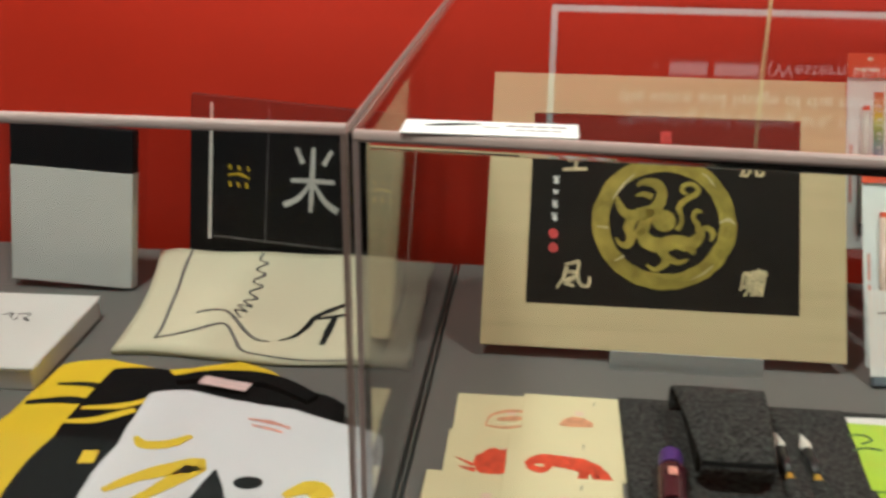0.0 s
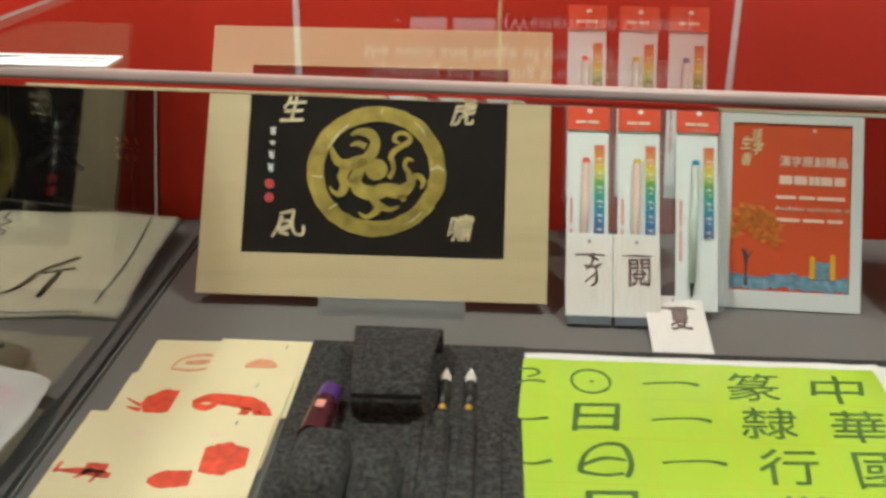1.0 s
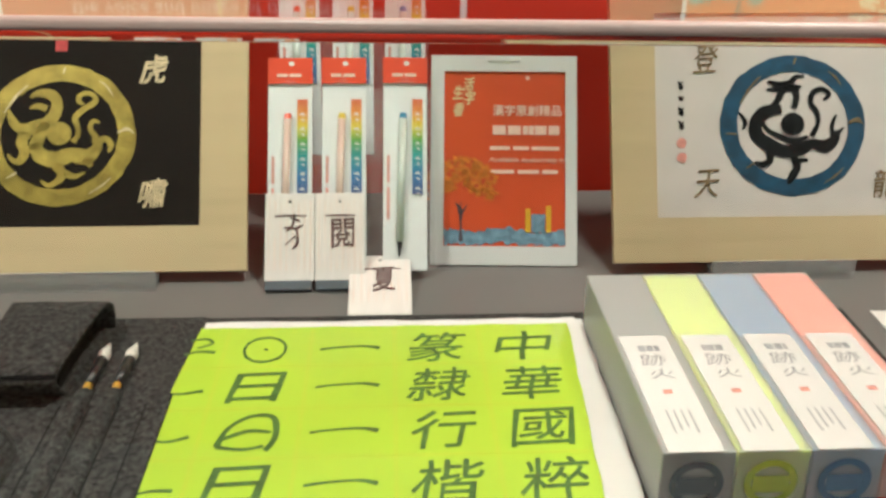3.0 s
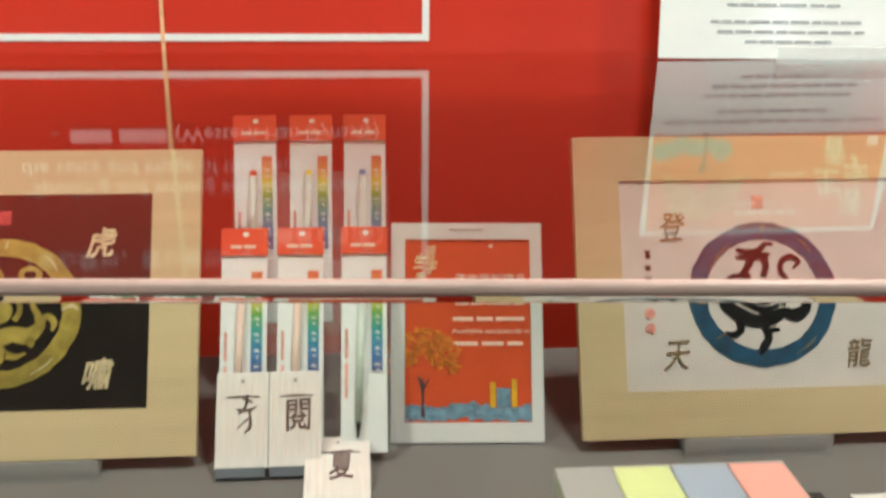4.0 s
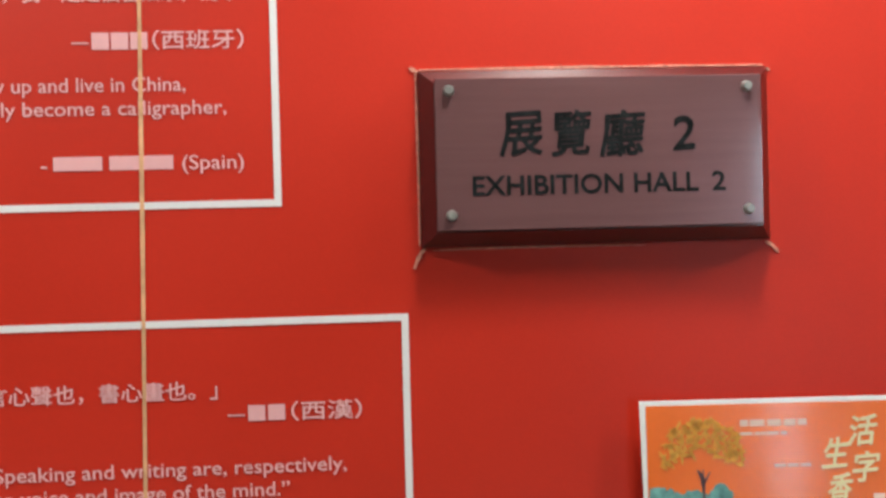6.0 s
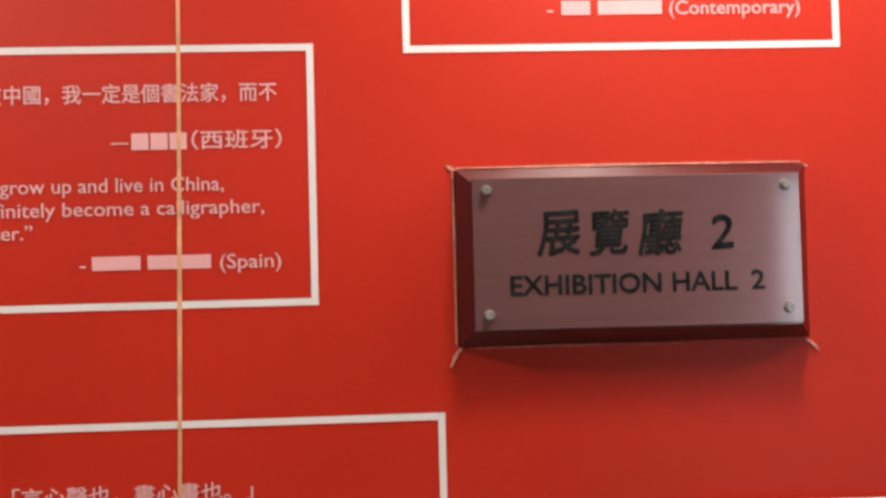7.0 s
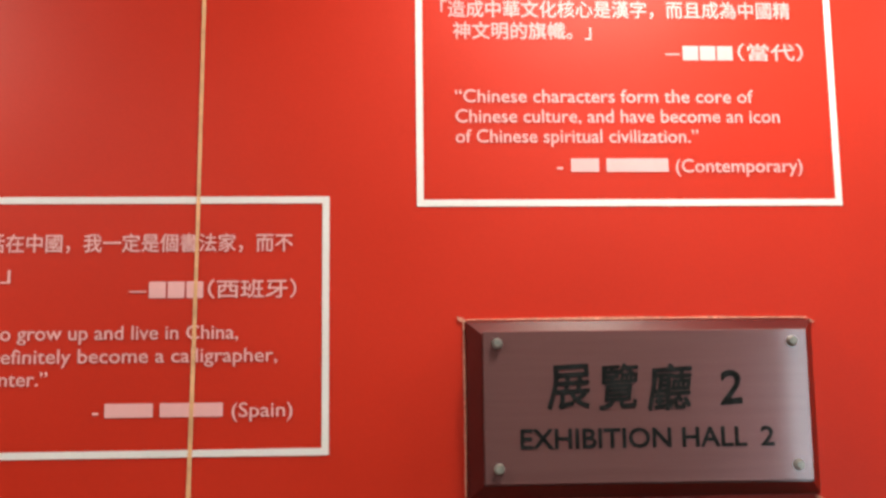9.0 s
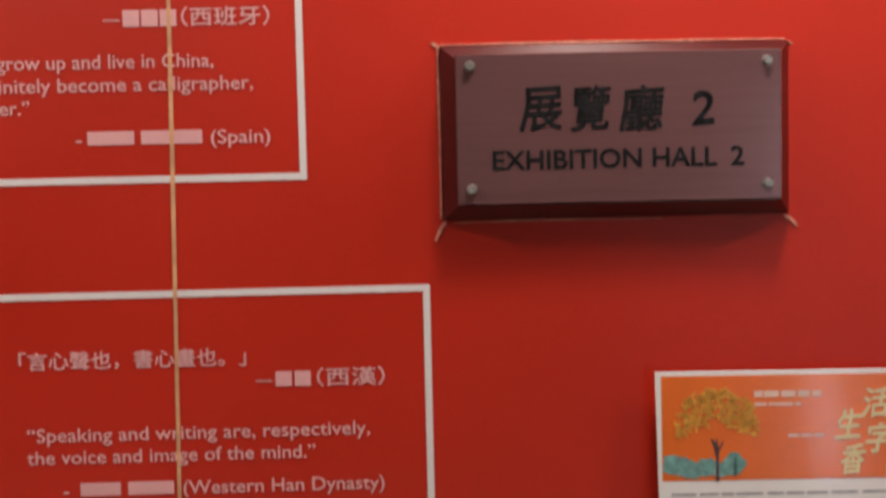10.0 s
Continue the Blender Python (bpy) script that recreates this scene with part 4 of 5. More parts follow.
SHAPES = {
    "fan": [[(-0.022, -0.010, 0.0010), (-0.016, 0.006, 0.0016), (0.004, 0.014, 0.0020), (0.024, 0.012, 0.0016)], [(-0.022, -0.010, 0.0012), (0.0, -0.012, 0.0016), (0.022, -0.006, 0.0012)], [(-0.010, 0.0, 0.002), (0.006, 0.002, 0.0035), (0.020, 0.004, 0.001)]],
    "shell": [[(-0.016, -0.006, 0.002), (0.0, 0.0, 0.008), (0.018, -0.004, 0.003)]],
    "leaf": [[(-0.012, 0.004, 0.006), (0.002, 0.002, 0.017), (0.022, 0.006, 0.015)], [(-0.030, 0.006, 0.0006), (-0.012, -0.004, 0.002)], [(-0.026, -0.006, 0.0006), (-0.010, -0.010, 0.003)]],
    "dragonfly": [[(-0.036, 0.002, 0.003), (-0.022, 0.010, 0.006), (0.0, 0.008, 0.008), (0.022, 0.004, 0.008), (0.036, -0.004, 0.006), (0.044, -0.014, 0.003)], [(-0.034, 0.0, 0.003), (-0.020, -0.004, 0.004), (-0.012, 0.004, 0.003)], [(0.020, -0.002, 0.005), (0.018, -0.016, 0.004), (0.024, -0.024, 0.001)], [(0.030, -0.006, 0.004), (0.034, -0.020, 0.002)]],
    "plant": [[(-0.035, 0.004, 0.0015), (-0.036, -0.008, 0.002)], [(-0.034, -0.006, 0.001), (-0.010, -0.006, 0.004), (0.014, -0.010, 0.003)], [(-0.012, -0.002, 0.006), (0.008, -0.002, 0.005)], [(-0.016, -0.014, 0.001), (-0.006, -0.006, 0.002)], [(0.0, -0.018, 0.001), (0.004, -0.006, 0.002)]],
    "pot": [[(-0.006, 0.010, 0.014), (0.014, 0.012, 0.020), (0.034, 0.014, 0.010)], [(-0.044, -0.016, 0.003), (-0.030, -0.014, 0.010), (-0.008, -0.012, 0.008)]]}

def stamped(cx, cy, z, turn, shape, material, label, dx=0.0, dy=0.012):
    t = thing("stamped_card", pose(cx, cy, z, 0, 0, turn), label, "card", "stamped cards")
    part("card", rect_flat(0.104, 0.148, 0.0011), CREAM, t, "cream paper card")
    part("print", strokes_bm(SHAPES[shape], flat, 0.0012, 0.0002, (dx, dy), (0.95, 1.25), 0.12, fine=7), material, t, "red rubbed print")
    part("ink_tick", strokes_bm([[(0.018, 0.055, 0.0004), (0.019, 0.063, 0.0008)]], flat, 0.0012, 0.0002), GREYINK, t)
    part("pale_seal", bars_bm([(0.0, 0.008, 0.036, 0.044)], flat, 0.0012, 0.0001), PALEPRINT, t)

stamped(-0.590, -0.372, TZ, 0.8, "fan", STAMPPALE, "cream card with faint red fan rubbing", 0.0, 0.026)
stamped(-0.524, -0.368, TZ + 0.0012, -0.6, "shell", STAMPPALE, "cream card with faint red shell rubbing", 0.0, 0.024)
stamped(-0.592, -0.446, TZ + 0.0024, 0.5, "leaf", STAMPRED, "cream card with red leaf rubbing", -0.013, 0.018)
stamped(-0.536, -0.452, TZ + 0.0036, -0.4, "dragonfly", STAMPRED, "cream card with red curling rubbing", 0.0, 0.022)
stamped(-0.606, -0.522, TZ + 0.0048, -0.5, "plant", STAMPRED, "cream card with red plant rubbing", -0.012, -0.012)
stamped(-0.538, -0.522, TZ + 0.0060, 0.4, "pot", STAMPRED, "cream card with bold red pot rubbing", 0.008, -0.010)

# ---- felt mat and brush roll ----
LONG = Matrix.Diagonal((1, 1.04, 1, 1))
mat_felt = thing("felt_mat", pose(-0.06, -0.449, TZ) @ LONG, "charcoal felt mat with black bound edge under the lime sheet", "felt mat")
part("mat", slab(-0.420, 0.425, -0.150, 0.150, 0, 0.0035, 0.0012), FELT, mat_felt)
part("bound_edge", slab(-0.421, 0.426, -0.1555, -0.1495, 0.0, 0.0048, 0.0015), BLACKTEE, mat_felt, "black bound edge")

roll = thing("brush_roll", pose(-0.370, -0.449, TZ + 0.0035) @ LONG, "charcoal felt brush roll with pockets lying open", "brush roll")
part("base_layer", slab(-0.108, 0.110, -0.140, 0.146, 0, 0.0035, 0.0012), FELT, roll)
part("front_binding", slab(-0.110, 0.078, -0.146, -0.139, 0.0, 0.005, 0.0015), BLACKTEE, roll, "black bound edge")
def tunnel(x0, x1, y0, y1, h, n=14, k=0.0022, squash=0.55, taper=0.12):
    """A felt sleeve, open at both ends, humped over what it holds."""
    bm = bmesh.new()
    rows = []
    steps = 8
    for j in range(steps + 1):
        v = j / steps
        ring = []
        for q in (1.0, (h - k) / h):
            for i in range(n + 1):
                u = i / n
                a = math.pi * (1 - u)
                rx = (x1 - x0) / 2 - (0 if q == 1.0 else k)
                px = (x0 + x1) / 2 + rx * math.copysign(abs(math.cos(a)) ** squash, math.cos(a))
                pz = 0.0002 + h * q * math.sin(a) ** squash * (1 - taper * (1 - v) ** (2 if taper < 0.3 else 5))
                nn = noise.noise((px * 60, v * 5, q * 3)) * 0.0012
                ring.append(bm.verts.new((px, y0 + v * (y1 - y0), max(0, pz + nn * math.sin(a)))))
        rows.append(ring)
    m = n + 1
    for a, b in zip(rows, rows[1:]):
        for i in range(n):
            bm.faces.new((a[i], a[i + 1], b[i + 1], b[i]))
            bm.faces.new((a[m + i + 1], a[m + i], b[m + i], b[m + i + 1]))
    for r, flip in ((rows[0], False), (rows[-1], True)):
        for i in range(n):
            f = (r[i], r[m + i], r[m + i + 1], r[i + 1])
            bm.faces.new(f[::-1] if flip else f)
    bmesh.ops.recalc_face_normals(bm, faces=bm.faces)
    return bm
def flap(prof, k, left, right, steps=10):
    """A rolled-over felt flap: a hollow fold whose ends are cut aslant. prof: (y, z) runs; left, right: x from y."""
    bm = bmesh.new()
    inner = []
    for i, p in enumerate(prof):
        d = Vector(prof[min(i + 1, len(prof) - 1)]) - Vector(prof[max(i - 1, 0)])
        inner.append(Vector(p) + Vector((d.y, -d.x)).normalized() * k)
    rows = []
    for s in range(steps + 1):
        u = s / steps
        row = []
        for run in (prof, inner):
            for y, z in run:
                x = left(y) + (right(y) - left(y)) * u
                row.append(bm.verts.new((x, y, z + 0.0011 * noise.noise((x * 45, y * 45, 3)))))
        rows.append(row)
    n = len(prof)
    for a, b in zip(rows, rows[1:]):
        for i in range(n - 1):
            bm.faces.new((a[i], a[i + 1], b[i + 1], b[i]))
            bm.faces.new((a[n + i], b[n + i], b[n + i + 1], a[n + i + 1]))
        for i in (0, n - 1):
            bm.faces.new((a[i], b[i], b[n + i], a[n + i]))
    for r in (rows[0], rows[-1]):
        for i in range(n - 1):
            bm.faces.new((r[i], r[i + 1], r[n + i + 1], r[n + i]))
    bmesh.ops.recalc_face_normals(bm, faces=bm.faces)
    return bm
FOLD = [(0.126, 0.0042), (0.130, 0.013), (0.129, 0.024), (0.121, 0.031), (0.100, 0.0335), (0.060, 0.0335), (0.020, 0.0325), (0.004, 0.030), (-0.002, 0.0255), (0.001, 0.020), (0.009, 0.010), (0.018, 0.0048), (0.050, 0.0046), (0.085, 0.0046)]
part("folded_flap", flap(FOLD, 0.0032, lambda y: -0.049 - 0.10 * y, lambda y: 0.015 + 0.09 * y), FELT, roll, "folded felt flap, hollow inside", smooth=True)
part("flap_edge", flap([(0.006, 0.0318), (-0.0015, 0.0300), (-0.0036, 0.0258), (-0.0004, 0.0192), (0.0076, 0.0090), (0.0165, 0.0040)], 0.0006, lambda y: -0.049 - 0.10 * y, lambda y: 0.015 + 0.09 * y), BLACKTEE, roll, "black bound front of the flap", smooth=True)
# Near-black block inside the flap; its colour stands in for the hollow's shade
part("flap_shade", slab(-0.050, 0.010, 0.016, 0.118, 0.0080, 0.0285), STITCH_SHADE, roll, "dark block painting shade into the hollow flap")
part("pocket", tunnel(-0.088, -0.040, -0.136, -0.058, 0.033, squash=0.62, taper=0.75), FELT, roll, "humped felt pocket", smooth=True)
part("pocket", tunnel(-0.037, 0.002, -0.138, -0.066, 0.029, squash=0.62, taper=0.75), FELT, roll, "humped felt pocket", smooth=True)
part("brush_pocket", slab(0.006, 0.104, -0.134, 0.010, 0.0036, 0.0066, 0.0012), FELT, roll, "flat stitched pocket")
for bx in (0.0315, 0.0555):
    part("brush_sleeve", tunnel(bx - 0.0085, bx + 0.0085, -0.132, 0.010, 0.0125, squash=0.8), FELT, roll, "narrow felt sleeve round a brush", smooth=True)
for sx in (0.0165, 0.041, 0.064, 0.086):
    part("stitch_line", slab(sx - 0.0006, sx + 0.0006, -0.133, -0.007, 0.0064, 0.0070), STITCH_SHADE, roll)

bottle = thing("ink_bottle", pose(-0.4465, -0.498, TZ + 0.0185, -90, 0, -4), "small dark ink bottle with purple cap in felt pocket", "bottle")
bb = rod(0.0125, 0.0125, 0.0, 0.052, 20)
part("body", bb, WINE, bottle, "dark wine-red bottle", smooth=False)
part("shoulder", rod(0.0125, 0.0095, 0.052, 0.057, 20), WINE, bottle)
part("cap", rod(0.0108, 0.0104, 0.057, 0.078, 20), PURPLE, bottle, "purple screw cap")
part("label_print", bars_bm([(-0.004, 0.004, 0.030, 0.042)], lambda a, b, d: (a, -0.0123 - d, b)), PALESEAL, bottle)

def brush(cx, turn, label):
    t = thing("writing_brush", pose(cx, -0.486, TZ + 0.0118, -90, 0, turn), label, "brush", "brushes")
    part("handle", rod(0.0036, 0.0036, 0.0, 0.058, 14), BAMBOO, t, "yellow bamboo handle", smooth=True)
    part("ferrule", rod(0.0040, 0.0050, 0.058, 0.100, 14), BLACKPL, t, "black ferrule", smooth=True)
    part("bristles", rod(0.0048, 0.0058, 0.100, 0.110, 14), BRISTLE, t)
    part("bristle_tip", rod(0.0058, 0.0006, 0.110, 0.130, 14), BRISTLE, t, "white bristle point", smooth=True)
brush(-0.3385, -0.5, "writing brush with white bristle in felt pocket")
brush(-0.3145, -0.5, "writing brush with white bristle in felt pocket")

# ---- lime practice sheet ----
pad = thing("practice_pad", pose(-0.084, -0.461, TZ + 0.0036) @ LONG, "stack of white paper under the lime practice sheet", "paper pad")
def ragged(x0, x1, y0, y1, h, rag, seed):
    r = random.Random(seed)
    bm = bmesh.new()
    pts = []
    for a, b, n in (((x0, y0), (x1, y0), 14), ((x1, y0), (x1, y1), 12), ((x1, y1), (x0, y1), 14), ((x0, y1), (x0, y0), 12)):
        for i in range(n):
            s = i / n
            pts.append((a[0] + (b[0] - a[0]) * s + r.uniform(-rag, rag), a[1] + (b[1] - a[1]) * s + r.uniform(-rag, rag)))
    lo, hi = [bm.verts.new((*p, 0)) for p in pts], [bm.verts.new((*p, h)) for p in pts]
    bm.faces.new(hi)
    for i in range(len(pts)):
        j = (i + 1) % len(pts)
        bm.faces.new((lo[i], lo[j], hi[j], hi[i]))
    bmesh.ops.recalc_face_normals(bm, faces=bm.faces)
    return bm
part("sheet", ragged(-0.182, 0.176, -0.143, 0.146, 0.0022, 0.0012, 3), WHITE, pad)
part("top_sheet", ragged(-0.176, 0.182, -0.144, 0.144, 0.0006, 0.0014, 4), WHITE, pad, m=pose(0, 0, 0.0024, 0, 0, -0.6))
lime = thing("practice_sheet", pose(-0.097, -0.4675, TZ + 0.0072) @ LONG, "lime green practice sheet with dark green brush characters", "sheet")
lime_bm = ragged(-0.174, 0.172, -0.138, 0.138, 0.0007, 0.0009, 6)
for v in lime_bm.verts:
    v.co.x += 0.065 * v.co.y
part("sheet", lime_bm, LIME, lime)
for gx in (-0.137, -0.060, 0.016, 0.094):
    part("grid_line", bars_bm([(gx - 0.0005, gx + 0.0005, -0.135, 0.135)], flat, 0.0008, 0.0001), LIMELINE, lime)
for gy in (-0.062, 0.004, 0.069):
    part("grid_line", bars_bm([(-0.170, 0.165, gy - 0.0005, gy + 0.0005)], flat, 0.0008, 0.0001), LIMELINE, lime)
ROWS = (0.098, 0.036, -0.029, -0.094)
COLS = (-0.101, -0.0255, 0.054, 0.1335)
for cy, (a, b, c) in zip(ROWS, (("", "篆", "中"), ("日", "隸", "華"), ("", "行", "國"), ("日", "楷", "粹"))):
    if a:
        part("character", sign_bm(a, COLS[0], cy, 0.042, 0.044, flat, 0.0008, 0.0002, 0.008, 0.08), GREENINK, lime)
    part("character", strokes_bm([[(COLS[1] - 0.026, cy - 0.002, 0.0016), (COLS[1] - 0.012, cy + 0.001, 0.0013), (COLS[1] + 0.014, cy + 0.003, 0.0016), (COLS[1] + 0.028, cy - 0.001, 0.0028)]], flat, 0.0008, 0.0002, rag=0.1), GREENINK, lime)
    part("character", sign_bm(b, COLS[2], cy, 0.050, 0.050, flat, 0.0008, 0.0002, 0.003, 0.1), GREENINK, lime)
    part("character", sign_bm(c, COLS[3], cy, 0.050, 0.050, flat, 0.0008, 0.0002, 0.003, 0.1), GREENINK, lime)
part("character", disc_bm(COLS[0], ROWS[0], 0.020, 0.023, flat, 0.0008, 0.0002, inner=0.86, rag=0.02), GREENINK, lime)
part("character", strokes_bm([[(COLS[0] - 0.001, ROWS[0], 0.0016), (COLS[0] + 0.003, ROWS[0] - 0.001, 0.0014)]], flat, 0.0008, 0.0002), GREENINK, lime)
cy = ROWS[2]
part("character", strokes_bm([[(-0.122, cy - 0.018, 0.0028), (-0.116, cy + 0.006, 0.002), (-0.100, cy + 0.022, 0.002), (-0.082, cy + 0.020, 0.0026), (-0.078, cy - 0.006, 0.0026), (-0.084, cy - 0.024, 0.0022)], [(-0.118, cy - 0.008, 0.002), (-0.100, cy + 0.002, 0.0022), (-0.082, cy, 0.0016)], [(-0.122, cy - 0.018, 0.0024), (-0.102, cy - 0.022, 0.0018), (-0.086, cy - 0.018, 0.0018)]], flat, 0.0008, 0.0002, rag=0.08), GREENINK, lime)
for cy, tilt in zip(ROWS, (0.004, -0.002, -0.004, 0.002)):
    part("character", strokes_bm([[(-0.172, cy - 0.008, 0.0012), (-0.160, cy - 0.006 + tilt, 0.0016), (-0.145, cy - 0.004, 0.0022)]], flat, 0.0008, 0.0002, rag=0.1), GREENINK, lime)
part("character", strokes_bm([[(-0.170, ROWS[0] + 0.018, 0.0012), (-0.156, ROWS[0] + 0.020, 0.0018), (-0.150, ROWS[0] + 0.012, 0.0016), (-0.162, ROWS[0] + 0.004, 0.0012)]], flat, 0.0008, 0.0002, rag=0.1), GREENINK, lime)

# ---- boxed sets in frosted sleeves ----
BZ = TZ + 0.0036
def boxed_set(k, x):
    t = thing("boxed_set", pose(x, -0.607, BZ, 0, 0, 0.2), ("grey", "lime green", "blue", "coral")[k] + " boxed set in frosted sleeve with white paper band", "box", "boxed sets")
    w, d, h = 0.0259, 0.284, 0.054
    sl = part("sleeve", slab(-w, w, 0, d, 0, h, 0.0012, 2), SLEEVE, t, "frosted translucent plastic sleeve")
    sl.visible_shadow = False
    part("inner_box", slab(-w + 0.0014, w - 0.0014, 0.0016, d - 0.002, 0.002, h - 0.0022, 0.001), INNERS[k], sl, "coloured inner box")
    part("paper_band", slab(-w + 0.0040, w - 0.0085, -0.0002, 0.164, h + 0.0001, h + 0.0006), WHITE, t, "white paper band")
    fb = lambda a, b, dd: (a - 0.001, b, h + 0.0006 + dd)
    part("character", sign_bm("跡", -0.001, 0.124, 0.021, 0.018, fb, 0.0001, 0.0001, 0.0), LIGHTINK, t)
    part("character", sign_bm("火", 0.001, 0.103, 0.020, 0.014, fb, 0.0001, 0.0001, 0.0), LIGHTINK, t)
    part("faint_print", bars_bm(word_bars(-0.009, 0.009, 0.138, 0.147, 3, k), fb, 0.0001, 0.0001), LIGHTINK, t)
    part("seal", bars_bm([(-0.005, 0.002, 0.074, 0.080)], fb, 0.0001, 0.0001), PALESEAL, t)
    part("text_bar", bars_bm([(-0.010 + 0.0055 * q, -0.0088 + 0.0055 * q, 0.022 + 0.004 * (q % 3), 0.052) for q in range(4)], fb, 0.0001, 0.0001), LIGHTINK, t)
    fr = lambda a, b, dd: (a, -0.0002 - dd, b)
    part("end_ring", disc_bm(0, 0.028, 0.019, 0.019, fr, inner=0.72, n=28), SMOKE if k == 0 else INNERS[k], t)
    part("end_label", bars_bm([(-0.013, 0.013, 0.020, 0.034)], fr, 0.0006), SMOKE if k == 0 else INNERS[k], t)
    part("end_foot", bars_bm([(-0.026, 0.026, 0.002, 0.013)], fr, 0.0001), SMOKE if k == 0 else INNERS[k], t)
for k in range(4):
    boxed_set(k, 0.1262 + 0.0523 * k)
edge_sheet = thing("paper_sheet", pose(0.475, -0.36, TZ), "plain white paper sheet lying on the grey table", "sheet")
part("sheet", ragged(-0.082, 0.082, -0.1, 0.064, 0.0008, 0.0008, 12), WHITE, edge_sheet)

# ---- second case: cloth, shirts, notebooks ----
def cloth_at(u, v):
    left, right = -1.031 - 0.037 * v + 0.010 * math.sin(math.pi * v), -0.699 - 0.003 * v
    y = -0.262 + 0.254 * v + 0.004 * math.sin(9 * u) * (1 - v)
    z = TZ + 0.007 + 0.022 * v + 0.0016 * math.sin(7 * u + 3 * v) + 0.0012 * math.sin(17 * u - 5 * v) - 0.006 * math.exp(-(u / 0.05) ** 2) * v
    return Vector((left + (right - left) * u, y, z))
def on_cloth(u, v, d):
    p = cloth_at(u, v)
    n = (cloth_at(u + 0.01, v) - p).cross(cloth_at(u, v + 0.01) - p).normalized()
    return p + n * (d + 0.0003)
cloth = thing("linen_cloth", pose(0, 0, 0), "folded cream linen cloth with brush drawing", "cloth")
bm = bmesh.new()
top = [[bm.verts.new(cloth_at(i / 40, j / 16)) for i in range(41)] for j in range(17)]
bot = [[bm.verts.new(Vector((p.co.x, p.co.y + 0.003, max(TZ + 0.0005, p.co.z - 0.009)))) for p in row] for row in top]
for j in range(16):
    for i in range(40):
        bm.faces.new((top[j][i], top[j][i + 1], top[j + 1][i + 1], top[j + 1][i]))
        bm.faces.new((bot[j][i], bot[j + 1][i], bot[j + 1][i + 1], bot[j][i + 1]))
rim = [top[0][i] for i in range(41)] + [top[j][40] for j in range(1, 17)] + [top[16][i] for i in range(39, -1, -1)] + [top[j][0] for j in range(15, 0, -1)]
rim2 = [bot[0][i] for i in range(41)] + [bot[j][40] for j in range(1, 17)] + [bot[16][i] for i in range(39, -1, -1)] + [bot[j][0] for j in range(15, 0, -1)]
for i in range(len(rim)):
    j = (i + 1) % len(rim)
    bm.faces.new((rim[j], rim[i], rim2[i], rim2[j]))
bmesh.ops.recalc_face_normals(bm, faces=bm.faces)
part("linen", bm, LINEN, cloth, smooth=True)
part("drawn_lines", strokes_bm([[(0.121, 0.987, 0.004), (0.106, 0.765, 0.005), (0.111, 0.419, 0.005), (0.126, 0.187, 0.005), (0.124, 0.088, 0.004)], [(0.124, 0.088, 0.004), (0.181, 0.127, 0.005), (0.237, 0.182, 0.006), (0.302, 0.261, 0.006), (0.34, 0.261, 0.006), (0.387, 0.163, 0.006), (0.434, 0.063, 0.006), (0.5, 0.04, 0.005), (0.644, 0.029, 0.005), (0.787, 0.016, 0.005), (0.876, 0.01, 0.004)], [(0.215, 0.328, 0.004), (0.252, 0.365, 0.006), (0.307, 0.386, 0.006), (0.351, 0.338, 0.006), (0.408, 0.236, 0.007), (0.461, 0.163, 0.006), (0.512, 0.15, 0.004)], [(0.385, 0.975, 0.0055), (0.377, 0.906, 0.0035), (0.407, 0.875, 0.0055), (0.371, 0.808, 0.0035), (0.408, 0.765, 0.0055), (0.37, 0.687, 0.0035), (0.41, 0.646, 0.0055), (0.368, 0.582, 0.0035), (0.404, 0.53, 0.0055), (0.36, 0.496, 0.0035), (0.396, 0.452, 0.0055), (0.345, 0.452, 0.0035), (0.385, 0.402, 0.0055), (0.342, 0.408, 0.0035), (0.371, 0.344, 0.0055)]], on_cloth, rag=0.12), GREYINK, cloth, "grey brush lines")
part("drawn_border", strokes_bm([[(0.90, 0.08, 0.004), (0.92, 0.5, 0.004), (0.90, 0.97, 0.003)]], on_cloth, rag=0.12), GREYINK, cloth, "grey brush lines")
part("character", strokes_bm([[(0.541, 0.163, 0.003), (0.587, 0.211, 0.007), (0.62, 0.302, 0.01), (0.63, 0.365, 0.01), (0.672, 0.43, 0.012), (0.742, 0.513, 0.009)], [(0.631, 0.359, 0.008), (0.684, 0.381, 0.01), (0.75, 0.413, 0.009)], [(0.703, 0.376, 0.009), (0.695, 0.286, 0.013), (0.688, 0.154, 0.01)]], on_cloth, rag=0.15), INK, cloth, "black brush character")
part("fold_bulk", slab(-1.02, -0.72, -0.11, -0.02, TZ + 0.0002, TZ + 0.014, 0.005, 2), LINEN, cloth)

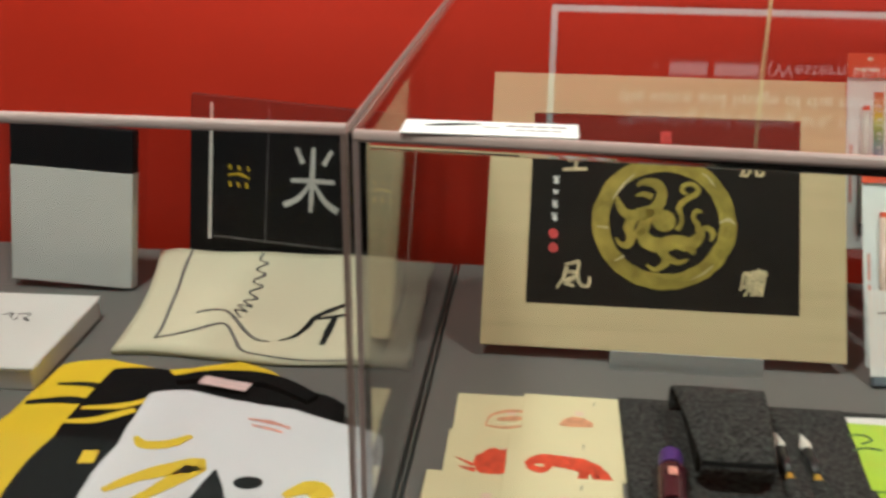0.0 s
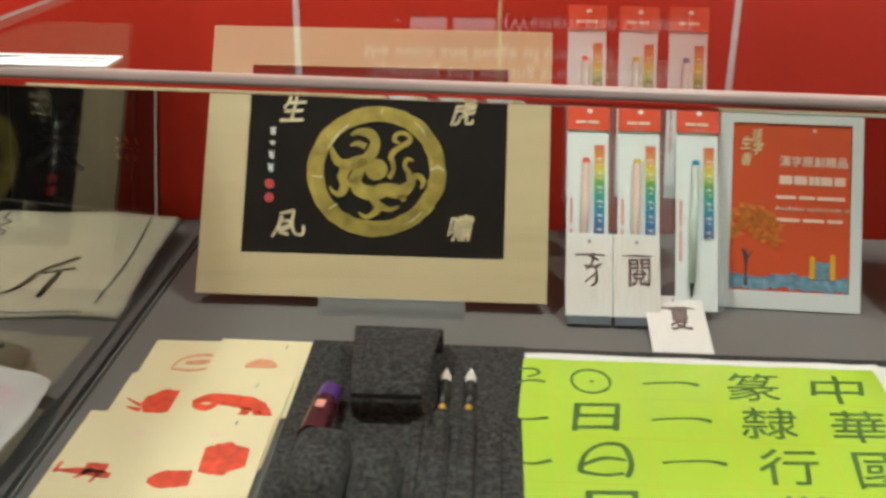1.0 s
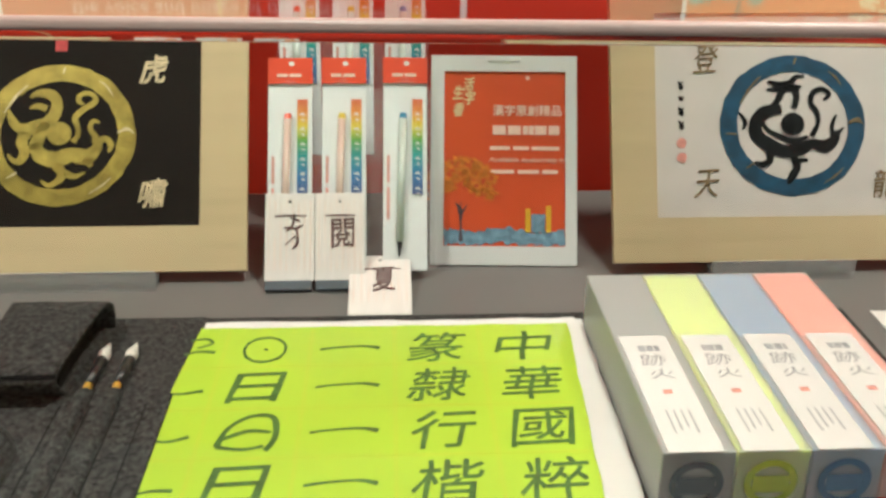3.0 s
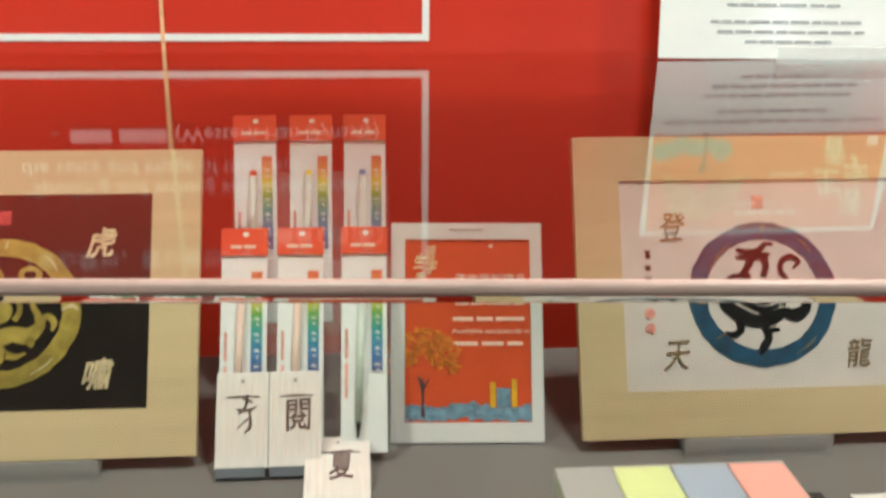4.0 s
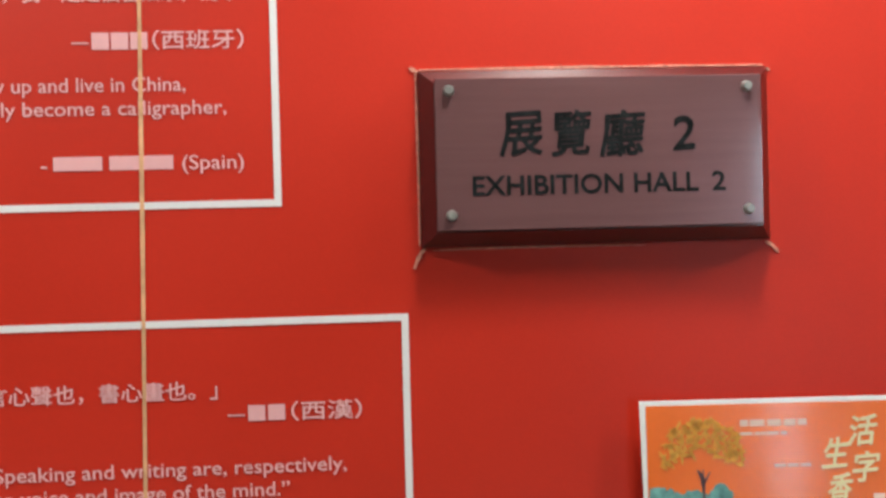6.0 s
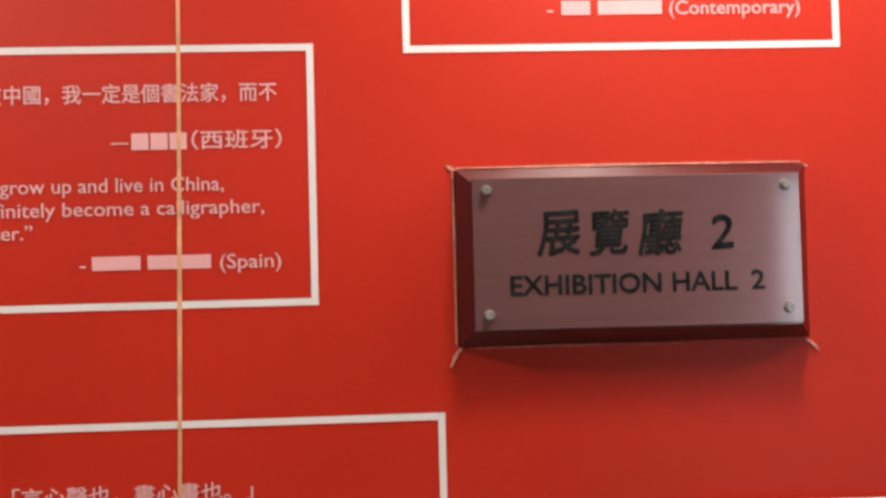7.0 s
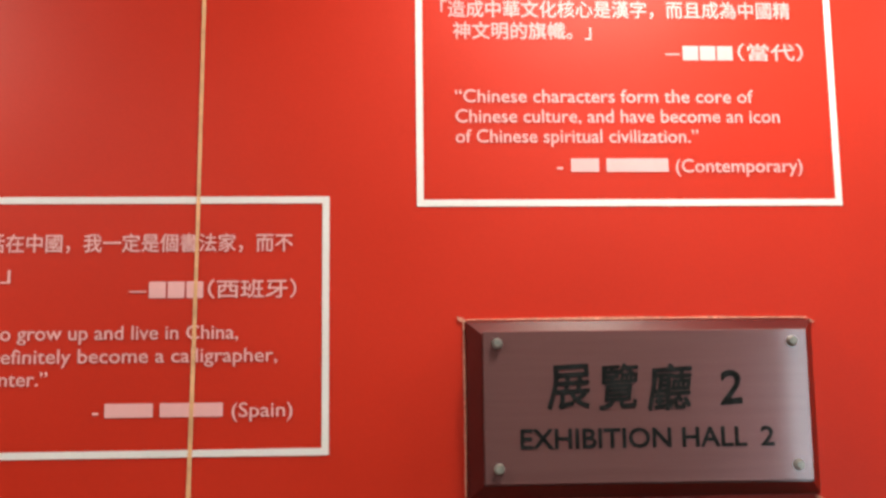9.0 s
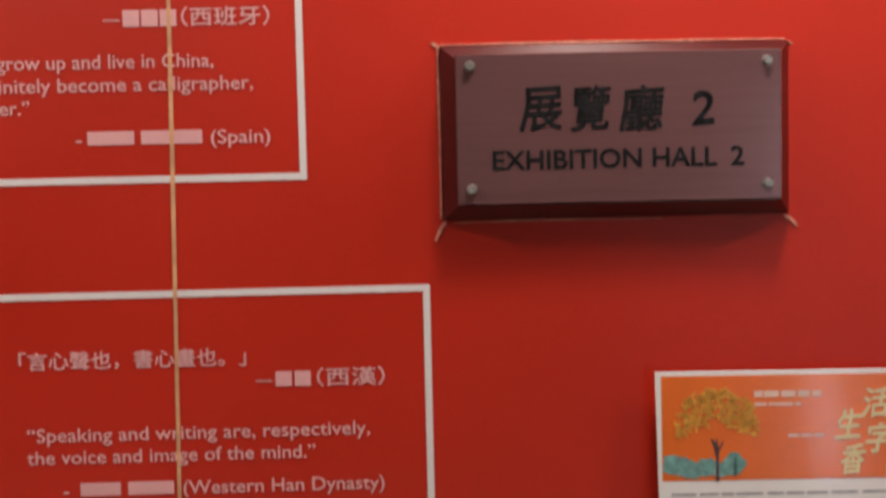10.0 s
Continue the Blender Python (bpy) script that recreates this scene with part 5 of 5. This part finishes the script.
def shirt(pts, z, h, material, name, label, sag=0.35, seed=1):
    """A folded garment: a soft slab with a rounded, slightly wavy outline."""
    t = thing(name, pose(0, 0, z), label, "t-shirt", "folded shirts")
    run = []
    n = len(pts)
    for i in range(n):
        p0, p1, p2, p3 = (np.array(pts[(i + k) % n], float) for k in (-1, 0, 1, 2))
        for s in range(7):
            q = s / 7
            run.append(p1 + (p2 - p1) * q + 0.10 * q * (1 - q) * ((p2 - p0) - (p3 - p1)))
    c = sum(run) / len(run)
    bm = bmesh.new()
    levels = []
    for k, (inset, zz) in enumerate(((0.0, 0.0), (-0.003, 0.25), (-0.004, 0.55), (0.0, 0.85), (0.006, 1.0), (0.03, 1.0))):
        ring = []
        for i, p in enumerate(run):
            d = (c - p) / (np.linalg.norm(c - p) + 1e-9)
            wob = 0.0016 * noise.noise((p[0] * 50, p[1] * 50, seed + k * 0.3))
            qp = p + d * (inset + wob)
            ring.append(bm.verts.new((qp[0], qp[1], zz * h)))
        levels.append(ring)
    m = len(run)
    for a, b in zip(levels, levels[1:]):
        for i in range(m):
            bm.faces.new((a[i], a[(i + 1) % m], b[(i + 1) % m], b[i]))
    bm.faces.new(levels[-1])
    bmesh.ops.recalc_face_normals(bm, faces=bm.faces)
    part("garment", bm, material, t)
    return t

yel = shirt([(-1.066, -0.300), (-1.020, -0.284), (-0.950, -0.300), (-0.880, -0.272), (-0.835, -0.296), (-0.830, -0.340), (-0.80, -0.56), (-1.085, -0.565), (-1.072, -0.40)], TZ, 0.009, YELLOWTEE, "yellow_shirt", "folded yellow t-shirt with black brush stripes", seed=2)
part("print", strokes_bm([[(-1.066, -0.385, 0.003), (-1.03, -0.375, 0.007), (-0.99, -0.378, 0.004)], [(-1.052, -0.345, 0.002), (-1.02, -0.342, 0.005), (-0.99, -0.350, 0.003)]], flat, 0.0092, 0.0003, rag=0.15), INK, yel, "black brush stripes")
blk = shirt([(-1.000, -0.322), (-0.945, -0.316), (-0.925, -0.338), (-0.885, -0.320), (-0.83, -0.318), (-0.79, -0.345), (-0.752, -0.362), (-0.748, -0.56), (-0.998, -0.565), (-1.002, -0.45)], TZ + 0.0093, 0.010, BLACKTEE, "black_shirt", "folded black t-shirt with yellow brush stripes", seed=5)
part("print", strokes_bm([[(-1.003, -0.430, 0.003), (-0.975, -0.424, 0.006), (-0.945, -0.402, 0.004)], [(-0.998, -0.405, 0.003), (-0.96, -0.396, 0.005), (-0.935, -0.378, 0.003)], [(-0.962, -0.486, 0.010), (-0.948, -0.484, 0.009)]], flat, 0.0102, 0.0003, rag=0.12), YELLOWINK, blk, "yellow brush stripes")
part("collar", strokes_bm([[(-0.925, -0.345, 0.006), (-0.885, -0.332, 0.009), (-0.83, -0.336, 0.010), (-0.78, -0.366, 0.008)]], flat, 0.0095, 0.006, rag=0.05), BLACKTEE, blk, "black ribbed collar")
wht = shirt([(-0.936, -0.382), (-0.900, -0.372), (-0.850, -0.386), (-0.79, -0.396), (-0.735, -0.418), (-0.704, -0.430), (-0.702, -0.565), (-0.928, -0.568), (-0.930, -0.47)], TZ + 0.0196, 0.009, WHITETEE, "white_shirt", "folded white t-shirt with yellow and black print", seed=9)
part("print", strokes_bm([[(-0.920, -0.462, 0.002), (-0.907, -0.474, 0.006), (-0.885, -0.470, 0.007), (-0.870, -0.455, 0.003)], [(-0.915, -0.545, 0.004), (-0.89, -0.520, 0.008), (-0.850, -0.500, 0.011), (-0.866, -0.53, 0.008), (-0.888, -0.562, 0.004)], [(-0.765, -0.535, 0.004), (-0.745, -0.520, 0.010), (-0.73, -0.535, 0.009)]], flat, 0.0092, 0.0003, rag=0.06), YELLOWINK, wht, "yellow brush print")
part("print", strokes_bm([[(-0.832, -0.505, 0.001), (-0.828, -0.530, 0.010), (-0.824, -0.560, 0.018)]], flat, 0.0092, 0.0003), INK, wht, "black wedge print")
part("print", disc_bm(-0.799, -0.520, 0.0125, 0.009, flat, 0.0092, 0.0003, n=20), INK, wht, "black oval print")
part("print", strokes_bm([[(-0.828, -0.420, 0.0015), (-0.805, -0.424, 0.0025), (-0.785, -0.432, 0.0015)], [(-0.822, -0.430, 0.0012), (-0.80, -0.436, 0.002), (-0.79, -0.44, 0.0012)]], flat, 0.0092, 0.0003, rag=0.3), PALESEAL, wht, "faint red chest print")
part("neck_label", bars_bm([(-0.026, 0.026, -0.008, 0.008)], flat, 0, 0.0006), PINKLABEL, blk, "pale woven neck label", m=pose(-0.872, -0.352, 0.0162, 0, 0, -12))

kit = thing("black_folder", pose(-0.872, 0.004, TZ + 0.0095, -4, 4), "black folder with white brush character in clear sleeve", "folder")
part("cover", slab(-0.162, 0.134, 0.0, 0.010, 0.0, 0.212, 0.001), BLACKCARD, kit)
slv = part("sleeve", slab(-0.133, 0.133, -0.0042, -0.0018, 0.0, 0.212, 0.0004), THINFILM, kit, "clear plastic sleeve")
slv.visible_shadow = False
part("sleeve_edge", bars_bm([(-0.135, -0.131, 0.05, 0.232)], lambda a, b, d: (a, -0.0043 - d, b - 0.028)), WHITE, kit)
part("sleeve_edge", bars_bm([(0.131, 0.134, 0.05, 0.232)], lambda a, b, d: (a, -0.0043 - d, b - 0.028)), WHITE, kit)
part("sleeve_edge", bars_bm([(-0.131, 0.131, 0.0535, 0.0555)], lambda a, b, d: (a, -0.0043 - d, b - 0.028)), GREYINK, kit)
part("fold_line", bars_bm([(-0.060, -0.0585, 0.05, 0.232), (0.0605, 0.062, 0.05, 0.232)], lambda a, b, d: (a, -0.0002 - d, b - 0.028)), GREYINK, kit)
part("character", strokes_bm([[(-0.028, 0.140, 0.003), (0.0, 0.142, 0.0032), (0.030, 0.143, 0.003)], [(0.0, 0.186, 0.0025), (0.0, 0.145, 0.0034), (0.0, 0.100, 0.0025)], [(-0.022, 0.184, 0.0025), (-0.013, 0.164, 0.0034)], [(0.024, 0.184, 0.0025), (0.014, 0.164, 0.0034)], [(-0.003, 0.138, 0.002), (-0.016, 0.118, 0.0034), (-0.036, 0.106, 0.004)], [(0.003, 0.138, 0.002), (0.018, 0.116, 0.0034), (0.036, 0.104, 0.0045)]], lambda a, b, d: (a, -0.0002 - d, b - 0.028), rag=0.08), WHITE, kit, "white brush character")
for sx in (-0.097, 0.093):
    part("small_print", strokes_bm([[(sx - 0.013 + 0.012 * k, 0.152, 0.0012), (sx - 0.010 + 0.012 * k, 0.146, 0.0016)] for k in range(3)] + [[(sx - 0.014, 0.138, 0.001), (sx, 0.141, 0.0018), (sx + 0.015, 0.136, 0.001)]] + [[(sx - 0.012 + 0.011 * k, 0.130, 0.0014), (sx - 0.010 + 0.011 * k, 0.123, 0.0018)] for k in range(3)], lambda a, b, d: (a, -0.0002 - d, b - 0.028), rag=0.3), YELLOWINK, kit, "tiny yellow print")

pack = thing("notepad_pack", pose(-1.150, -0.095, TZ + 0.004, -9, 3, 1), "white notepad in clear box with black top band", "notepad")
part("pad", slab(-0.082, 0.074, 0.0, 0.020, 0.004, 0.150, 0.001), WHITE, pack)
part("black_band", slab(-0.082, 0.074, 0.0, 0.020, 0.1505, 0.204, 0.001), BLACKCARD, pack)
shell = part("clear_box", slab(-0.087, 0.084, -0.004, 0.026, 0.0, 0.209, 0.002), THINFILM, pack, "clear plastic box")
shell.visible_shadow = False
books = thing("book_stack", pose(-1.168, -0.262, TZ, 0, 0, 2), "thick white paper pad with small grey lettering", "paper pad")
part("pages", slab(-0.090, 0.088, -0.088, 0.090, 0.0, 0.024, 0.002), WHITE, books)
part("cover", slab(-0.092, 0.090, -0.090, 0.092, 0.0242, 0.0275, 0.0012), WHITE, books)
part("lettering", strokes_bm([[(0.000, 0.030, 0.001), (0.008, 0.036, 0.002), (0.012, 0.024, 0.001)], [(0.016, 0.034, 0.0015), (0.030, 0.036, 0.0015), (0.030, 0.028, 0.001)], [(0.020, 0.026, 0.0015), (0.018, 0.018, 0.001)], [(0.027, 0.026, 0.0015), (0.036, 0.017, 0.002)]], flat, 0.0276, 0.0002, rag=0.2), GREYINK, books)
